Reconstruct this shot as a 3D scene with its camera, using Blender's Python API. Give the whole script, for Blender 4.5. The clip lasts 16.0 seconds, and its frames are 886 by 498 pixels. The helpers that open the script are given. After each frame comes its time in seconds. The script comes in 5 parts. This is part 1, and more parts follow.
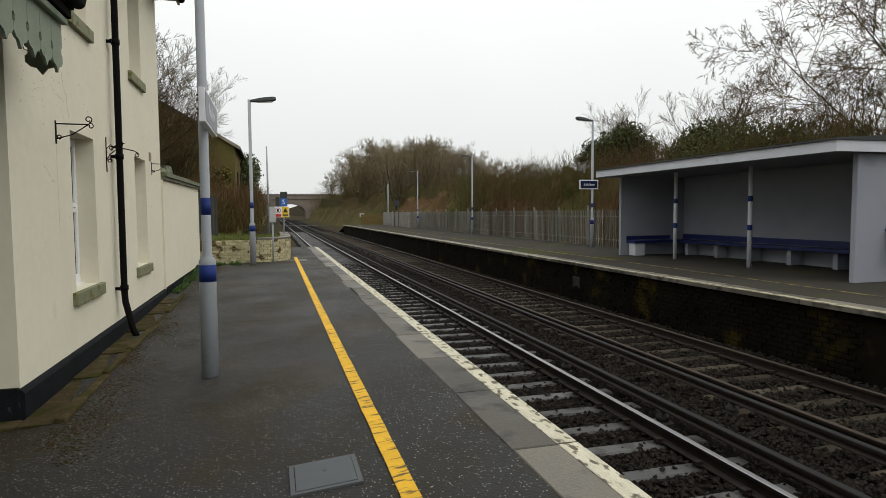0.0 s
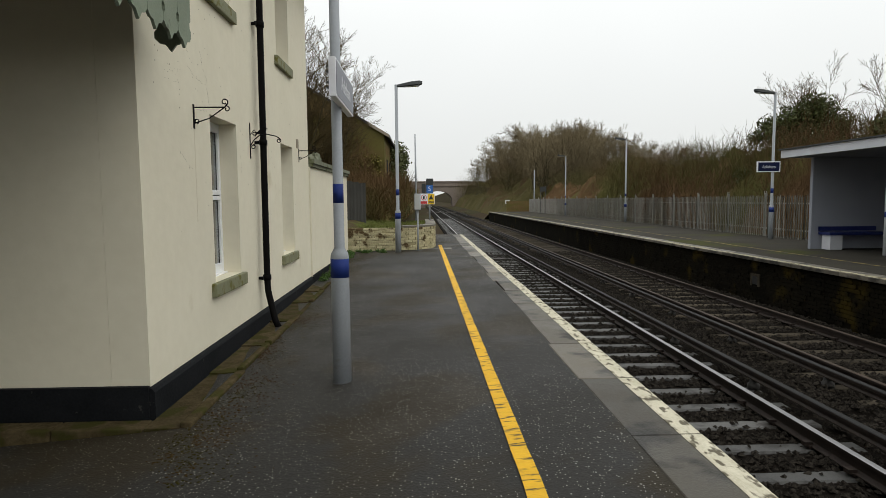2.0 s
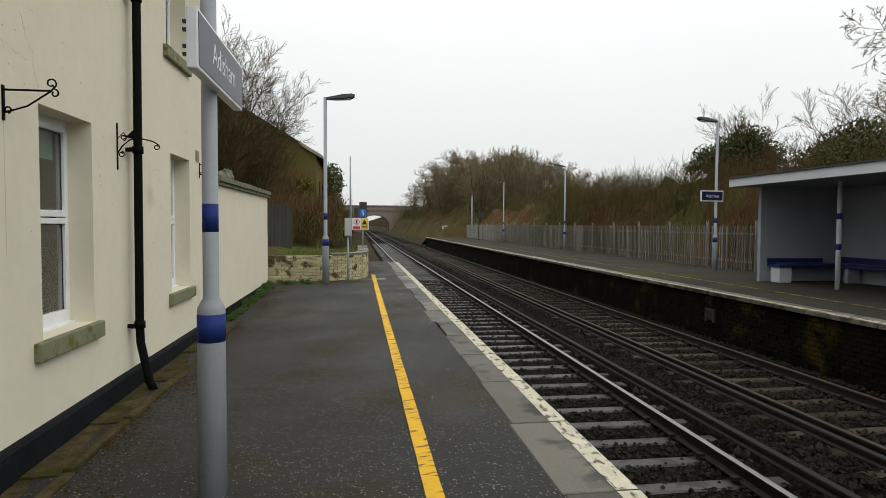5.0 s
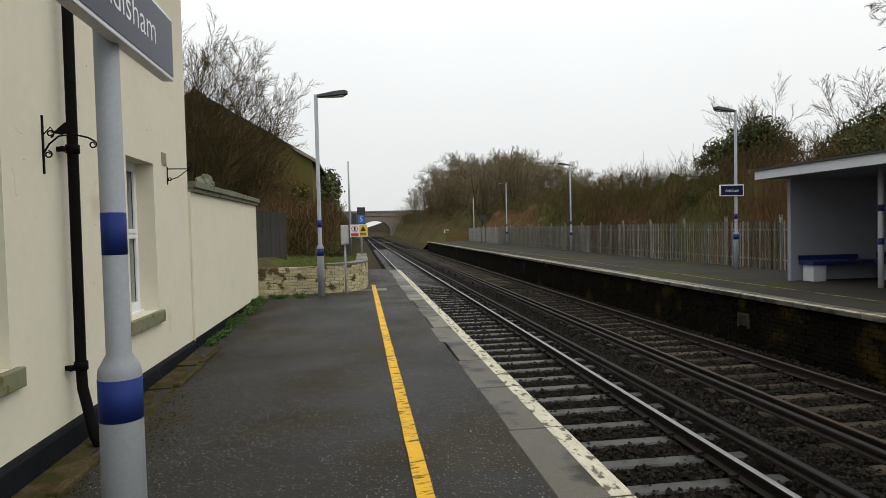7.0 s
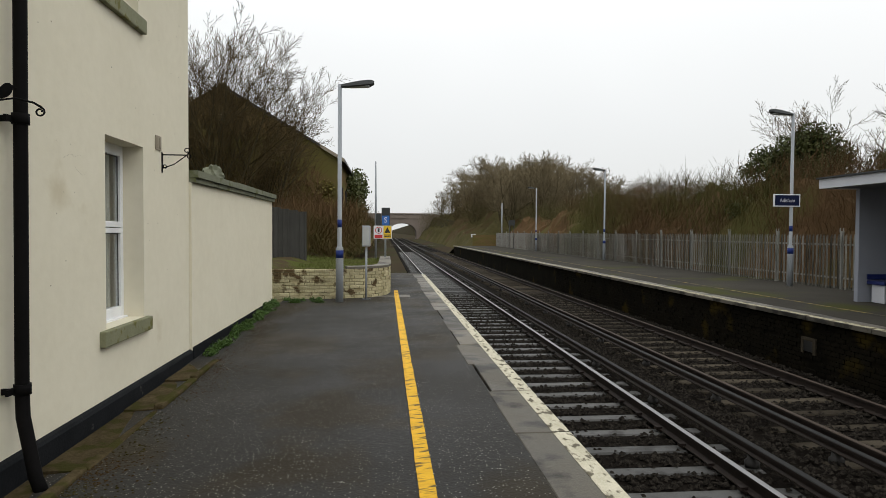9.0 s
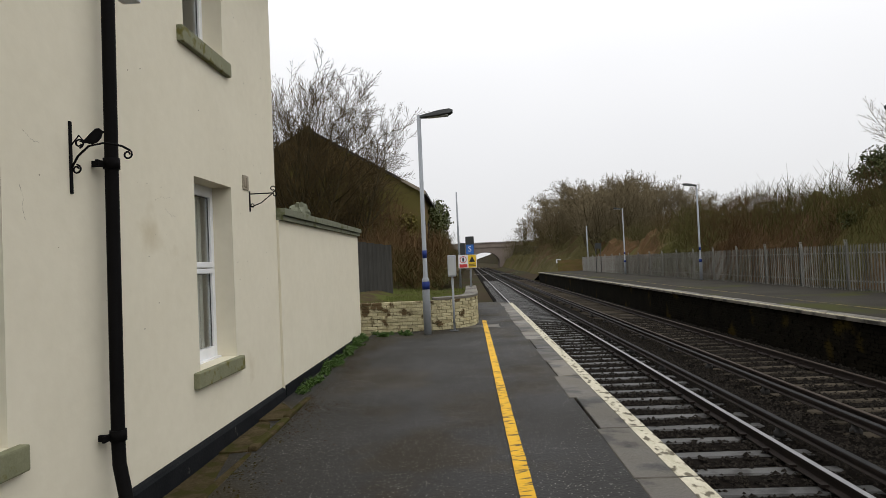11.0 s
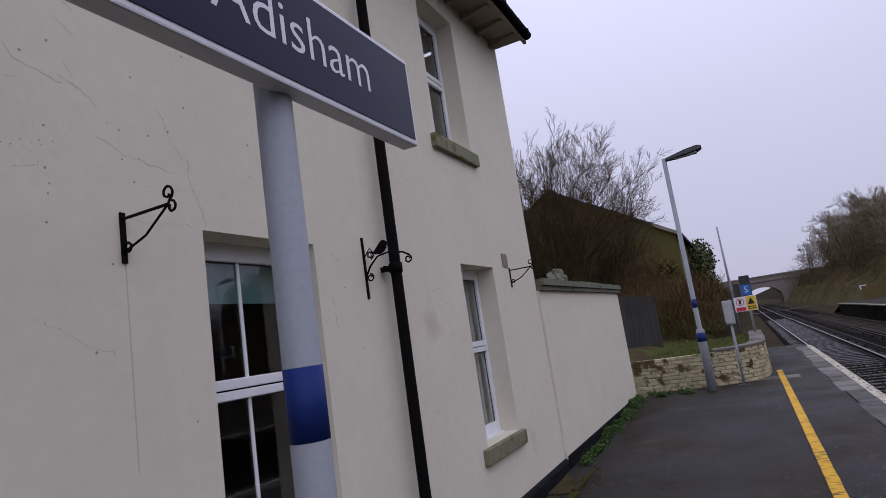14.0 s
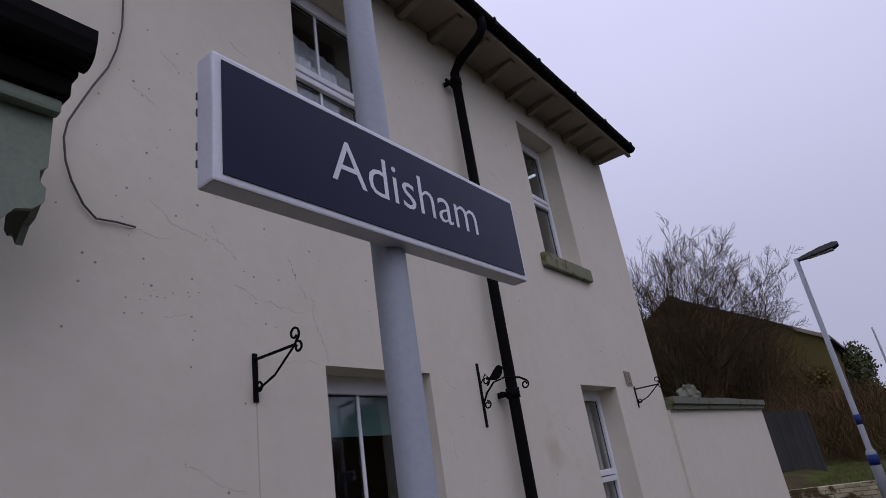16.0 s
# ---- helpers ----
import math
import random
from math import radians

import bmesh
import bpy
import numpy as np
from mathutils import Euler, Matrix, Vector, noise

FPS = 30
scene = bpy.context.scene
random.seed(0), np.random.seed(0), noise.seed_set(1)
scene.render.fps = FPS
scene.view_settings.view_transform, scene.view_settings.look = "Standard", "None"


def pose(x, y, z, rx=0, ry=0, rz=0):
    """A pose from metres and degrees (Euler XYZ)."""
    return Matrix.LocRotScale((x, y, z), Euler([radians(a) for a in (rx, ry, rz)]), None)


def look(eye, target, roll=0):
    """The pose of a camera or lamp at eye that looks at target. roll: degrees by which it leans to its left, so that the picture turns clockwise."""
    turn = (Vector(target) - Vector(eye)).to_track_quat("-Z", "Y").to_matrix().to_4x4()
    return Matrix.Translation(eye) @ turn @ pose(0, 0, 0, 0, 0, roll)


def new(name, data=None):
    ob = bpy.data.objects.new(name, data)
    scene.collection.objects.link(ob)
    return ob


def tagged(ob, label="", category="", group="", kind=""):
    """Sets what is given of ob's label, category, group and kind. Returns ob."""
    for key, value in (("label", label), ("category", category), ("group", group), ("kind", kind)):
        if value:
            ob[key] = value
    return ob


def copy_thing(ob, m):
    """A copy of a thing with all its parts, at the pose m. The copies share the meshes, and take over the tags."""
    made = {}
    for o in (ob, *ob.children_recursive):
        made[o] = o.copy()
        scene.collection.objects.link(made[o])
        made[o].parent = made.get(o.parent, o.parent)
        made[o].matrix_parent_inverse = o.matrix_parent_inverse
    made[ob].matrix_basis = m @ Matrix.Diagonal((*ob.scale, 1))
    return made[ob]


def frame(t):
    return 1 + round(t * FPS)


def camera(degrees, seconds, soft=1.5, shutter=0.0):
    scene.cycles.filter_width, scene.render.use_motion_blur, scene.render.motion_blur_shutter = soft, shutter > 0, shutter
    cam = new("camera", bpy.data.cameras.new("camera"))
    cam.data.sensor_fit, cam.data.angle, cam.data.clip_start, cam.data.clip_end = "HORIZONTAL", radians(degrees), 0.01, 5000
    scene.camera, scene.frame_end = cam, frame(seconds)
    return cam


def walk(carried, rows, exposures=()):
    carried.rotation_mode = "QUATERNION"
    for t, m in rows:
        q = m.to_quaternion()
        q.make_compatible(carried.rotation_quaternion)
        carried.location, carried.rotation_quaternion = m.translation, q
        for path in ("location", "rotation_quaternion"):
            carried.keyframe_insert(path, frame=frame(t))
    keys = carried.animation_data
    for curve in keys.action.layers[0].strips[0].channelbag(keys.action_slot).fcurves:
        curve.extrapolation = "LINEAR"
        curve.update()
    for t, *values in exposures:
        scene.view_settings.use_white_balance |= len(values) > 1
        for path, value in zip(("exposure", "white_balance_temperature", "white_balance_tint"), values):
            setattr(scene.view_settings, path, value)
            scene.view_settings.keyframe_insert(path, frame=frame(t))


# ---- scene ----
cam = camera(72.5, 16.0, soft=0.6)
PATH = [
    (0, (2.078, -5.675, 1.432), (2.617, -3.753, 1.311), -0.4),
    (0.5, (2.176, -5.512, 1.457), (2.515, -3.548, 1.29), -0.0),
    (1, (2.246, -5.307, 1.458), (2.475, -3.327, 1.3), 0.7),
    (1.5, (2.198, -4.969, 1.471), (2.362, -2.982, 1.32), -0.1),
    (2, (2.173, -4.695, 1.44), (2.242, -2.703, 1.279), -0.5),
    (2.5, (2.257, -4.407, 1.497), (2.25, -2.41, 1.377), 1.3),
    (3, (2.28, -4.175, 1.455), (2.297, -2.178, 1.351), 0.9),
    (3.5, (2.222, -3.942, 1.49), (2.305, -1.945, 1.431), -0.5),
    (4, (2.207, -3.722, 1.48), (2.336, -1.73, 1.362), -0.3),
    (4.5, (2.274, -3.438, 1.49), (2.422, -1.444, 1.456), 0.3),
    (5, (2.314, -3.118, 1.472), (2.592, -1.139, 1.392), 0.3),
    (5.2, (2.315, -2.991, 1.463), (2.647, -1.02, 1.393), -0.9),
    (7.5, (2.446, -1.606, 1.501), (2.69, 0.378, 1.437), -0.8),
    (8, (2.488, -1.303, 1.482), (2.685, 0.687, 1.442), 0.7),
    (8.2, (2.497, -1.206, 1.474), (2.724, 0.779, 1.392), 0.5),
    (10.3, (2.388, -0.435, 1.513), (2.494, 1.562, 1.531), 0.1),
    (10.5, (2.362, -0.461, 1.508), (2.482, 1.535, 1.531), -0.0),
    (11, (2.433, -0.469, 1.46), (2.349, 1.529, 1.508), -2.5),
    (11.5, (2.439, -0.397, 1.519), (2.048, 1.564, 1.556), -4.1),
    (12, (2.386, -0.447, 1.553), (1.924, 1.496, 1.644), -4.6),
    (12.5, (2.347, -0.625, 1.537), (1.881, 1.32, 1.589), -6.8),
    (13, (2.412, -0.614, 1.537), (1.831, 1.296, 1.657), -5.1),
    (13.5, (2.38, -0.476, 1.574), (1.622, 1.369, 1.726), -6.2),
    (14, (2.376, -0.502, 1.59), (1.529, 1.282, 1.901), -8.5),
    (14.5, (2.398, -0.475, 1.618), (1.449, 1.226, 2.072), -9.4),
    (15, (2.408, -0.478, 1.635), (1.403, 1.158, 2.195), -9.6),
    (15.5, (2.409, -0.492, 1.647), (1.347, 1.071, 2.302), -9.0),
    (16, (2.408, -0.523, 1.656), (1.349, 1.011, 2.38), -9.1),
]
EXPOSURES = [(0, 0.0, 6700, 6), (10.5, -0.02, 6650, 8), (11.0, -0.05, 6620, 10), (11.5, -0.2, 6250, 16), (12.0, -0.36, 5940, 22), (13.0, -0.5, 5800, 25), (14.5, -0.68, 5660, 28), (16.0, -0.92, 5600, 30)]
walk(cam, [(t, look(eye, target, roll)) for t, eye, target, roll in PATH], EXPOSURES)

# ---- world and light: overcast winter sky ----
world = bpy.data.worlds.new("overcast")
scene.world = world
world.use_nodes = True
wn, wl = world.node_tree.nodes, world.node_tree.links
wn.clear()
w_out = wn.new("ShaderNodeOutputWorld")
w_bg = wn.new("ShaderNodeBackground")
w_sky = wn.new("ShaderNodeTexSky")
w_sky.sky_type = "NISHITA"
w_sky.sun_disc = False
w_sky.sun_elevation, w_sky.sun_rotation = radians(35), radians(60)
w_geo = wn.new("ShaderNodeTexCoord")
w_sep = wn.new("ShaderNodeSeparateXYZ")
w_ramp = wn.new("ShaderNodeValToRGB")
w_ramp.color_ramp.elements[0].position, w_ramp.color_ramp.elements[0].color = 0.0, (7.6, 7.7, 7.95, 1)
w_ramp.color_ramp.elements[1].position, w_ramp.color_ramp.elements[1].color = 1.0, (17.5, 17.8, 18.5, 1)
el = w_ramp.color_ramp.elements.new(0.3)
el.color = (10.0, 10.15, 10.5, 1)
w_noise = wn.new("ShaderNodeTexNoise")
w_noise.inputs["Scale"].default_value, w_noise.inputs["Detail"].default_value = 1.6, 3
w_cloud = wn.new("ShaderNodeMapRange")
w_cloud.inputs["To Min"].default_value, w_cloud.inputs["To Max"].default_value = 0.93, 1.07
w_mul = wn.new("ShaderNodeVectorMath")
w_mul.operation = "SCALE"
w_mix = wn.new("ShaderNodeMix")
w_mix.data_type = "RGBA"
w_mix.inputs["Factor"].default_value = 0.96
wl.new(w_geo.outputs["Generated"], w_sep.inputs[0])
wl.new(w_geo.outputs["Generated"], w_noise.inputs["Vector"])
wl.new(w_sep.outputs["Z"], w_ramp.inputs["Fac"])
wl.new(w_noise.outputs["Fac"], w_cloud.inputs["Value"])
wl.new(w_ramp.outputs["Color"], w_mul.inputs[0])
wl.new(w_cloud.outputs["Result"], w_mul.inputs["Scale"])
wl.new(w_sky.outputs["Color"], w_mix.inputs["A"])
wl.new(w_mul.outputs["Vector"], w_mix.inputs["B"])
wl.new(w_mix.outputs["Result"], w_bg.inputs["Color"])
w_bg.inputs["Strength"].default_value = 0.1
wl.new(w_bg.outputs["Background"], w_out.inputs["Surface"])
sun_data = bpy.data.lights.new("sun", "SUN")
sun_data.energy, sun_data.angle, sun_data.color = 0.6, radians(40), (1.0, 0.97, 0.93)
sun = new("sun", sun_data)
sun.matrix_world = look((20, -14, 25), (0, 3, 0))


# ---- materials ----
def surface(name, low, high, scale=3.0, rough=0.8, bump=0.2, metal=0.0, fine=60.0, contrast=0.5, third=None, third_at=0.6, third_scale=1.2,
            stretch=(1, 1, 1), bump_dist=0.01, random_tint=0.0, rough_low=None, speck=None):
    """Two colours mixed by noise at two scales, patches of a third, a bump at both scales."""
    m = bpy.data.materials.new(name)
    m.use_nodes = True
    n, k = m.node_tree.nodes, m.node_tree.links
    b = n["Principled BSDF"]
    geo = n.new("ShaderNodeNewGeometry")
    mp = n.new("ShaderNodeMapping")
    mp.inputs["Scale"].default_value = stretch
    k.new(geo.outputs["Position"], mp.inputs["Vector"])

    def noise_node(s, detail=5):
        t = n.new("ShaderNodeTexNoise")
        t.inputs["Scale"].default_value, t.inputs["Detail"].default_value = s, detail
        k.new(mp.outputs["Vector"], t.inputs["Vector"])
        return t

    big, small = noise_node(scale), noise_node(fine, 3)
    add = n.new("ShaderNodeMath")
    add.operation = "MULTIPLY_ADD"
    add.inputs[1].default_value = 0.45
    k.new(small.outputs["Fac"], add.inputs[0])
    half = n.new("ShaderNodeMath")
    half.operation = "MULTIPLY"
    half.inputs[1].default_value = 0.55
    k.new(big.outputs["Fac"], half.inputs[0])
    k.new(half.outputs[0], add.inputs[2])
    rng = n.new("ShaderNodeMapRange")
    rng.inputs["From Min"].default_value, rng.inputs["From Max"].default_value = 0.5 - 0.22 * contrast / 0.5, 0.5 + 0.22 * contrast / 0.5
    k.new(add.outputs[0], rng.inputs["Value"])
    mix = n.new("ShaderNodeMix")
    mix.data_type = "RGBA"
    mix.inputs["A"].default_value, mix.inputs["B"].default_value = (*low, 1), (*high, 1)
    k.new(rng.outputs["Result"], mix.inputs["Factor"])
    out = mix.outputs["Result"]
    if third:
        patch = noise_node(third_scale, 8)
        edge = n.new("ShaderNodeMapRange")
        edge.inputs["From Min"].default_value, edge.inputs["From Max"].default_value = third_at - 0.03, third_at + 0.05
        k.new(patch.outputs["Fac"], edge.inputs["Value"])
        mix2 = n.new("ShaderNodeMix")
        mix2.data_type = "RGBA"
        mix2.inputs["B"].default_value = (*third, 1)
        k.new(out, mix2.inputs["A"])
        k.new(edge.outputs["Result"], mix2.inputs["Factor"])
        out = mix2.outputs["Result"]
    if speck:
        grain = n.new("ShaderNodeTexVoronoi")
        grain.inputs["Scale"].default_value = speck[1]
        k.new(mp.outputs["Vector"], grain.inputs["Vector"])
        dot = n.new("ShaderNodeMapRange")
        dot.inputs["From Min"].default_value, dot.inputs["From Max"].default_value = 0.25, 0.12
        k.new(grain.outputs["Distance"], dot.inputs["Value"])
        pick = n.new("ShaderNodeSeparateColor")
        k.new(grain.outputs["Color"], pick.inputs[0])
        some = n.new("ShaderNodeMath")
        some.operation = "GREATER_THAN"
        some.inputs[1].default_value = speck[2]
        k.new(pick.outputs[0], some.inputs[0])
        both = n.new("ShaderNodeMath")
        both.operation = "MULTIPLY"
        k.new(dot.outputs["Result"], both.inputs[0])
        k.new(some.outputs[0], both.inputs[1])
        mix3 = n.new("ShaderNodeMix")
        mix3.data_type = "RGBA"
        mix3.inputs["B"].default_value = (*speck[0], 1)
        k.new(out, mix3.inputs["A"])
        k.new(both.outputs[0], mix3.inputs["Factor"])
        out = mix3.outputs["Result"]
    if random_tint:
        info = n.new("ShaderNodeObjectInfo")
        isl = n.new("ShaderNodeMapRange")
        isl.inputs["To Min"].default_value, isl.inputs["To Max"].default_value = 1 - random_tint, 1 + random_tint
        k.new(info.outputs["Random"], isl.inputs["Value"])
        sc = n.new("ShaderNodeVectorMath")
        sc.operation = "SCALE"
        k.new(out, sc.inputs[0])
        k.new(isl.outputs["Result"], sc.inputs["Scale"])
        out = sc.outputs["Vector"]
    k.new(out, b.inputs["Base Color"])
    b.inputs["Roughness"].default_value, b.inputs["Metallic"].default_value = rough, metal
    b.inputs["Specular IOR Level"].default_value = 0.03 if rough >= 0.85 else 0.1 if rough >= 0.8 else 0.25 if rough > 0.55 else 0.5
    if rough_low is not None:
        rr = n.new("ShaderNodeMapRange")
        rr.inputs["From Min"].default_value, rr.inputs["From Max"].default_value = 0.35, 0.65
        rr.inputs["To Min"].default_value, rr.inputs["To Max"].default_value = rough_low, rough
        k.new(big.outputs["Fac"], rr.inputs["Value"])
        k.new(rr.outputs["Result"], b.inputs["Roughness"])
    if bump:
        bp = n.new("ShaderNodeBump")
        bp.inputs["Strength"].default_value, bp.inputs["Distance"].default_value = bump, bump_dist
        k.new(add.outputs[0], bp.inputs["Height"])
        k.new(bp.outputs["Normal"], b.inputs["Normal"])
    return m


def plain(name, colour, rough=0.5, metal=0.0):
    return surface(name, [c * 0.9 for c in colour], [min(1, c * 1.08) for c in colour], 6, rough, 0.03, metal, 90)


RENDER_WALL = surface("cream_render", (0.65, 0.605, 0.475), (0.745, 0.70, 0.565), 1.4, 0.88, 0.45, fine=9, contrast=0.8, bump_dist=0.012,
                      third=(0.57, 0.51, 0.37), third_at=0.70, third_scale=0.8)
PLINTH = surface("black_plinth_paint", (0.004, 0.005, 0.006), (0.013, 0.014, 0.016), 4, 0.8, 0.4, fine=50, third=(0.08, 0.08, 0.07), third_at=0.72, third_scale=9)
SILL = surface("green_grey_sill_paint", (0.16, 0.165, 0.095), (0.225, 0.225, 0.14), 6, 0.75, 0.3, third=(0.125, 0.115, 0.03), third_at=0.58, third_scale=11)
ASPHALT = surface("wet_asphalt", (0.0065, 0.006, 0.005), (0.033, 0.031, 0.027), 0.9, 0.79, 1.0, fine=60, contrast=0.5, bump_dist=0.010,
                  third=(0.020, 0.0145, 0.006), third_at=0.53, third_scale=0.7, rough_low=0.60, speck=((0.32, 0.305, 0.265), 46, 0.62))
GRIT = surface("pale_grit", (0.18, 0.175, 0.16), (0.44, 0.43, 0.40), 30, 0.6, 0)
COPING = surface("coping_concrete", (0.062, 0.055, 0.043), (0.145, 0.130, 0.104), 1.8, 0.66, 0.7, fine=90, contrast=0.6, random_tint=0.5, third=(0.032, 0.029, 0.024), third_at=0.55, third_scale=2.2, rough_low=0.45)
WHITE_LINE = surface("worn_white_paint", (0.40, 0.37, 0.27), (0.62, 0.58, 0.46), 6, 0.8, 0.6, fine=70, contrast=0.4, third=(0.12, 0.105, 0.075), third_at=0.565, third_scale=11, stretch=(1.6, 0.8, 1))
FAR_LINE = surface("far_worn_white_paint", (0.30, 0.27, 0.18), (0.43, 0.39, 0.28), 6, 0.8, 0.5, fine=80, third=(0.10, 0.085, 0.05), third_at=0.55, third_scale=9)
YELLOW = surface("worn_yellow_paint", (0.58, 0.32, 0.013), (0.80, 0.47, 0.025), 5, 0.7, 0.5, fine=60, third=(0.11, 0.075, 0.025), third_at=0.585, third_scale=15, stretch=(0.45, 1.9, 1))
FAR_YELLOW = surface("faded_yellow_paint", (0.13, 0.10, 0.035), (0.21, 0.165, 0.065), 5, 0.8, 0.3, third=(0.05, 0.046, 0.036), third_at=0.50, third_scale=4)
KERB = surface("mossy_stone_kerb", (0.036, 0.028, 0.014), (0.088, 0.067, 0.036), 6, 0.9, 1.0, fine=40, contrast=0.4, third=(0.040, 0.038, 0.012), third_at=0.52, third_scale=5, random_tint=0.15)
# base colour set close to black
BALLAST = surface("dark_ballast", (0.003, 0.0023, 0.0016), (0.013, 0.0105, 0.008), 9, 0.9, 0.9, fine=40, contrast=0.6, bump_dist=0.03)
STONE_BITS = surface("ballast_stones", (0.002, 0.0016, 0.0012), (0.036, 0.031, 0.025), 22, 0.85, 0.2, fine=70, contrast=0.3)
SLEEPER = surface("concrete_sleeper", (0.036, 0.035, 0.032), (0.082, 0.08, 0.075), 3, 0.6, 0.4, random_tint=0.3, third=(0.022, 0.02, 0.017), third_at=0.57, third_scale=4, rough_low=0.4)
OLD_SLEEPER = surface("timber_sleeper", (0.024, 0.020, 0.015), (0.066, 0.055, 0.040), 3, 0.85, 0.5, random_tint=0.4)
RAIL_SIDE = surface("rusty_rail", (0.010, 0.007, 0.006), (0.026, 0.017, 0.012), 5, 0.7, 0.3)
RAIL_TOP = surface("polished_rail_head", (0.20, 0.20, 0.20), (0.32, 0.315, 0.31), 3, 0.34, 0.05, metal=1.0)
RUST_TOP = surface("rust_rail_head", (0.025, 0.017, 0.011), (0.055, 0.038, 0.026), 3, 0.7, 0.1, metal=0.2)
THIRD = surface("conductor_rail", (0.004, 0.004, 0.004), (0.012, 0.011, 0.010), 4, 0.7, 0.2, metal=0.1)
# near-black base with mossy patches as the third colour
PLATFORM_WALL = surface("near_black_platform_wall", (0.002, 0.002, 0.0015), (0.012, 0.010, 0.006), 1.6, 0.9, 0.6, third=(0.032, 0.023, 0.005), third_at=0.62, third_scale=0.9)
FAR_TOP = surface("far_platform_asphalt", (0.03, 0.028, 0.023), (0.058, 0.053, 0.044), 0.6, 0.85, 0.3, third=(0.05, 0.052, 0.018), third_at=0.6, third_scale=0.3)
GREY_POST = surface("grey_post_paint", (0.25, 0.267, 0.285), (0.315, 0.333, 0.352), 3, 0.58, 0.1, third=(0.24, 0.24, 0.24), third_at=0.72, third_scale=6)
BLUE_BAND = plain("blue_band_paint", (0.010, 0.026, 0.145), 0.65)
SIGN_NAVY = plain("navy_sign_face", (0.009, 0.013, 0.040), 0.3)
SIGN_NAVY.node_tree.nodes["Principled BSDF"].inputs["Specular IOR Level"].default_value = 0.14
SIGN_WHITE = plain("white_sign_enamel", (0.72, 0.72, 0.75), 0.4)
LAMP_GREY = plain("dark_grey_lantern", (0.04, 0.043, 0.043), 0.6)
LENS = plain("lantern_lens", (0.42, 0.43, 0.42), 0.3)
BLACK_IRON = plain("black_iron", (0.004, 0.004, 0.0045), 0.82)
BLACK_PIPE = surface("black_pipe_paint", (0.0025, 0.0023, 0.0023), (0.006, 0.0055, 0.0055), 5, 0.82, 0.1)
UPVC = plain("white_upvc", (0.80, 0.81, 0.82), 0.35)
BLIND = surface("grey_blind", (0.34, 0.34, 0.31), (0.42, 0.42, 0.39), 3, 0.9, 0.1, stretch=(1, 30, 0.3))
# near black puts the darkness of unlit rooms into the colour
ROOM_SHADE = plain("room_shade_black", (0.02, 0.022, 0.024), 0.9)
VALANCE = surface("pale_green_board_paint", (0.17, 0.205, 0.15), (0.245, 0.28, 0.21), 4, 0.75, 0.3, third=(0.09, 0.10, 0.07), third_at=0.68, third_scale=7)
SOFFIT = plain("cream_soffit_board", (0.30, 0.26, 0.20), 0.85)
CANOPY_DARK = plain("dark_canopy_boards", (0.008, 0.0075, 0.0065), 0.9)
SLATE = surface("roof_slate", (0.035, 0.036, 0.04), (0.07, 0.07, 0.075), 4, 0.6, 0.3, random_tint=0.2)
COPE_GREEN = surface("green_grey_coping", (0.13, 0.14, 0.095), (0.20, 0.205, 0.15), 4, 0.8, 0.5, third=(0.09, 0.10, 0.04), third_at=0.6, third_scale=3)
BRICK_CREAM = surface("flaking_cream_brick", (0.34, 0.30, 0.17), (0.53, 0.48, 0.31), 4, 0.88, 0.9, fine=30, contrast=0.4, third=(0.10, 0.070, 0.036), third_at=0.565, third_scale=4.5, random_tint=0.16)
MORTAR = surface("painted_mortar", (0.22, 0.185, 0.10), (0.48, 0.43, 0.27), 5, 0.9, 0.4, third=(0.08, 0.06, 0.03), third_at=0.56, third_scale=4)
SOIL = surface("mossy_soil", (0.045, 0.055, 0.012), (0.10, 0.11, 0.03), 1.2, 0.95, 0.8, third=(0.06, 0.045, 0.025), third_at=0.52, third_scale=1.2, bump_dist=0.04)
GROUND = surface("winter_ground", (0.028, 0.028, 0.012), (0.055, 0.048, 0.024), 0.15, 0.95, 0.5, fine=3, third=(0.045, 0.033, 0.02), third_at=0.5, third_scale=0.06)
OLD_BRICK = surface("old_brown_brick", (0.10, 0.070, 0.030), (0.175, 0.122, 0.056), 1.0, 0.9, 0.6, fine=14, stretch=(1, 1, 3), third=(0.115, 0.10, 0.034), third_at=0.5, third_scale=0.35)
BRIDGE_BRICK = surface("bridge_brick", (0.17, 0.14, 0.12), (0.24, 0.20, 0.17), 0.6, 0.9, 0.2, fine=6)
RED_BRICK = surface("red_brick", (0.16, 0.07, 0.045), (0.22, 0.10, 0.065), 1.2, 0.9, 0.2, fine=12)
PALISADE = surface("galvanised_palisade", (0.21, 0.205, 0.185), (0.32, 0.312, 0.285), 3, 0.8, 0.2, random_tint=0.12)
SHEET_FENCE = surface("grey_sheet_fence", (0.045, 0.044, 0.04), (0.08, 0.078, 0.072), 1.2, 0.85, 0.2)
SHELTER_WALL = surface("pale_shelter_paint", (0.23, 0.24, 0.275), (0.30, 0.31, 0.345), 1.2, 0.85, 0.3, third=(0.205, 0.21, 0.235), third_at=0.68, third_scale=0.8)
SHELTER_FASCIA = surface("white_fascia_paint", (0.46, 0.47, 0.50), (0.56, 0.57, 0.60), 1.5, 0.65, 0.2, third=(0.35, 0.35, 0.35), third_at=0.68, third_scale=3)
BENCH_BLUE = surface("blue_bench_paint", (0.004, 0.010, 0.075), (0.008, 0.018, 0.11), 2, 0.5, 0.1)
BIN_GREY = plain("pale_plastic", (0.36, 0.375, 0.40), 0.5)
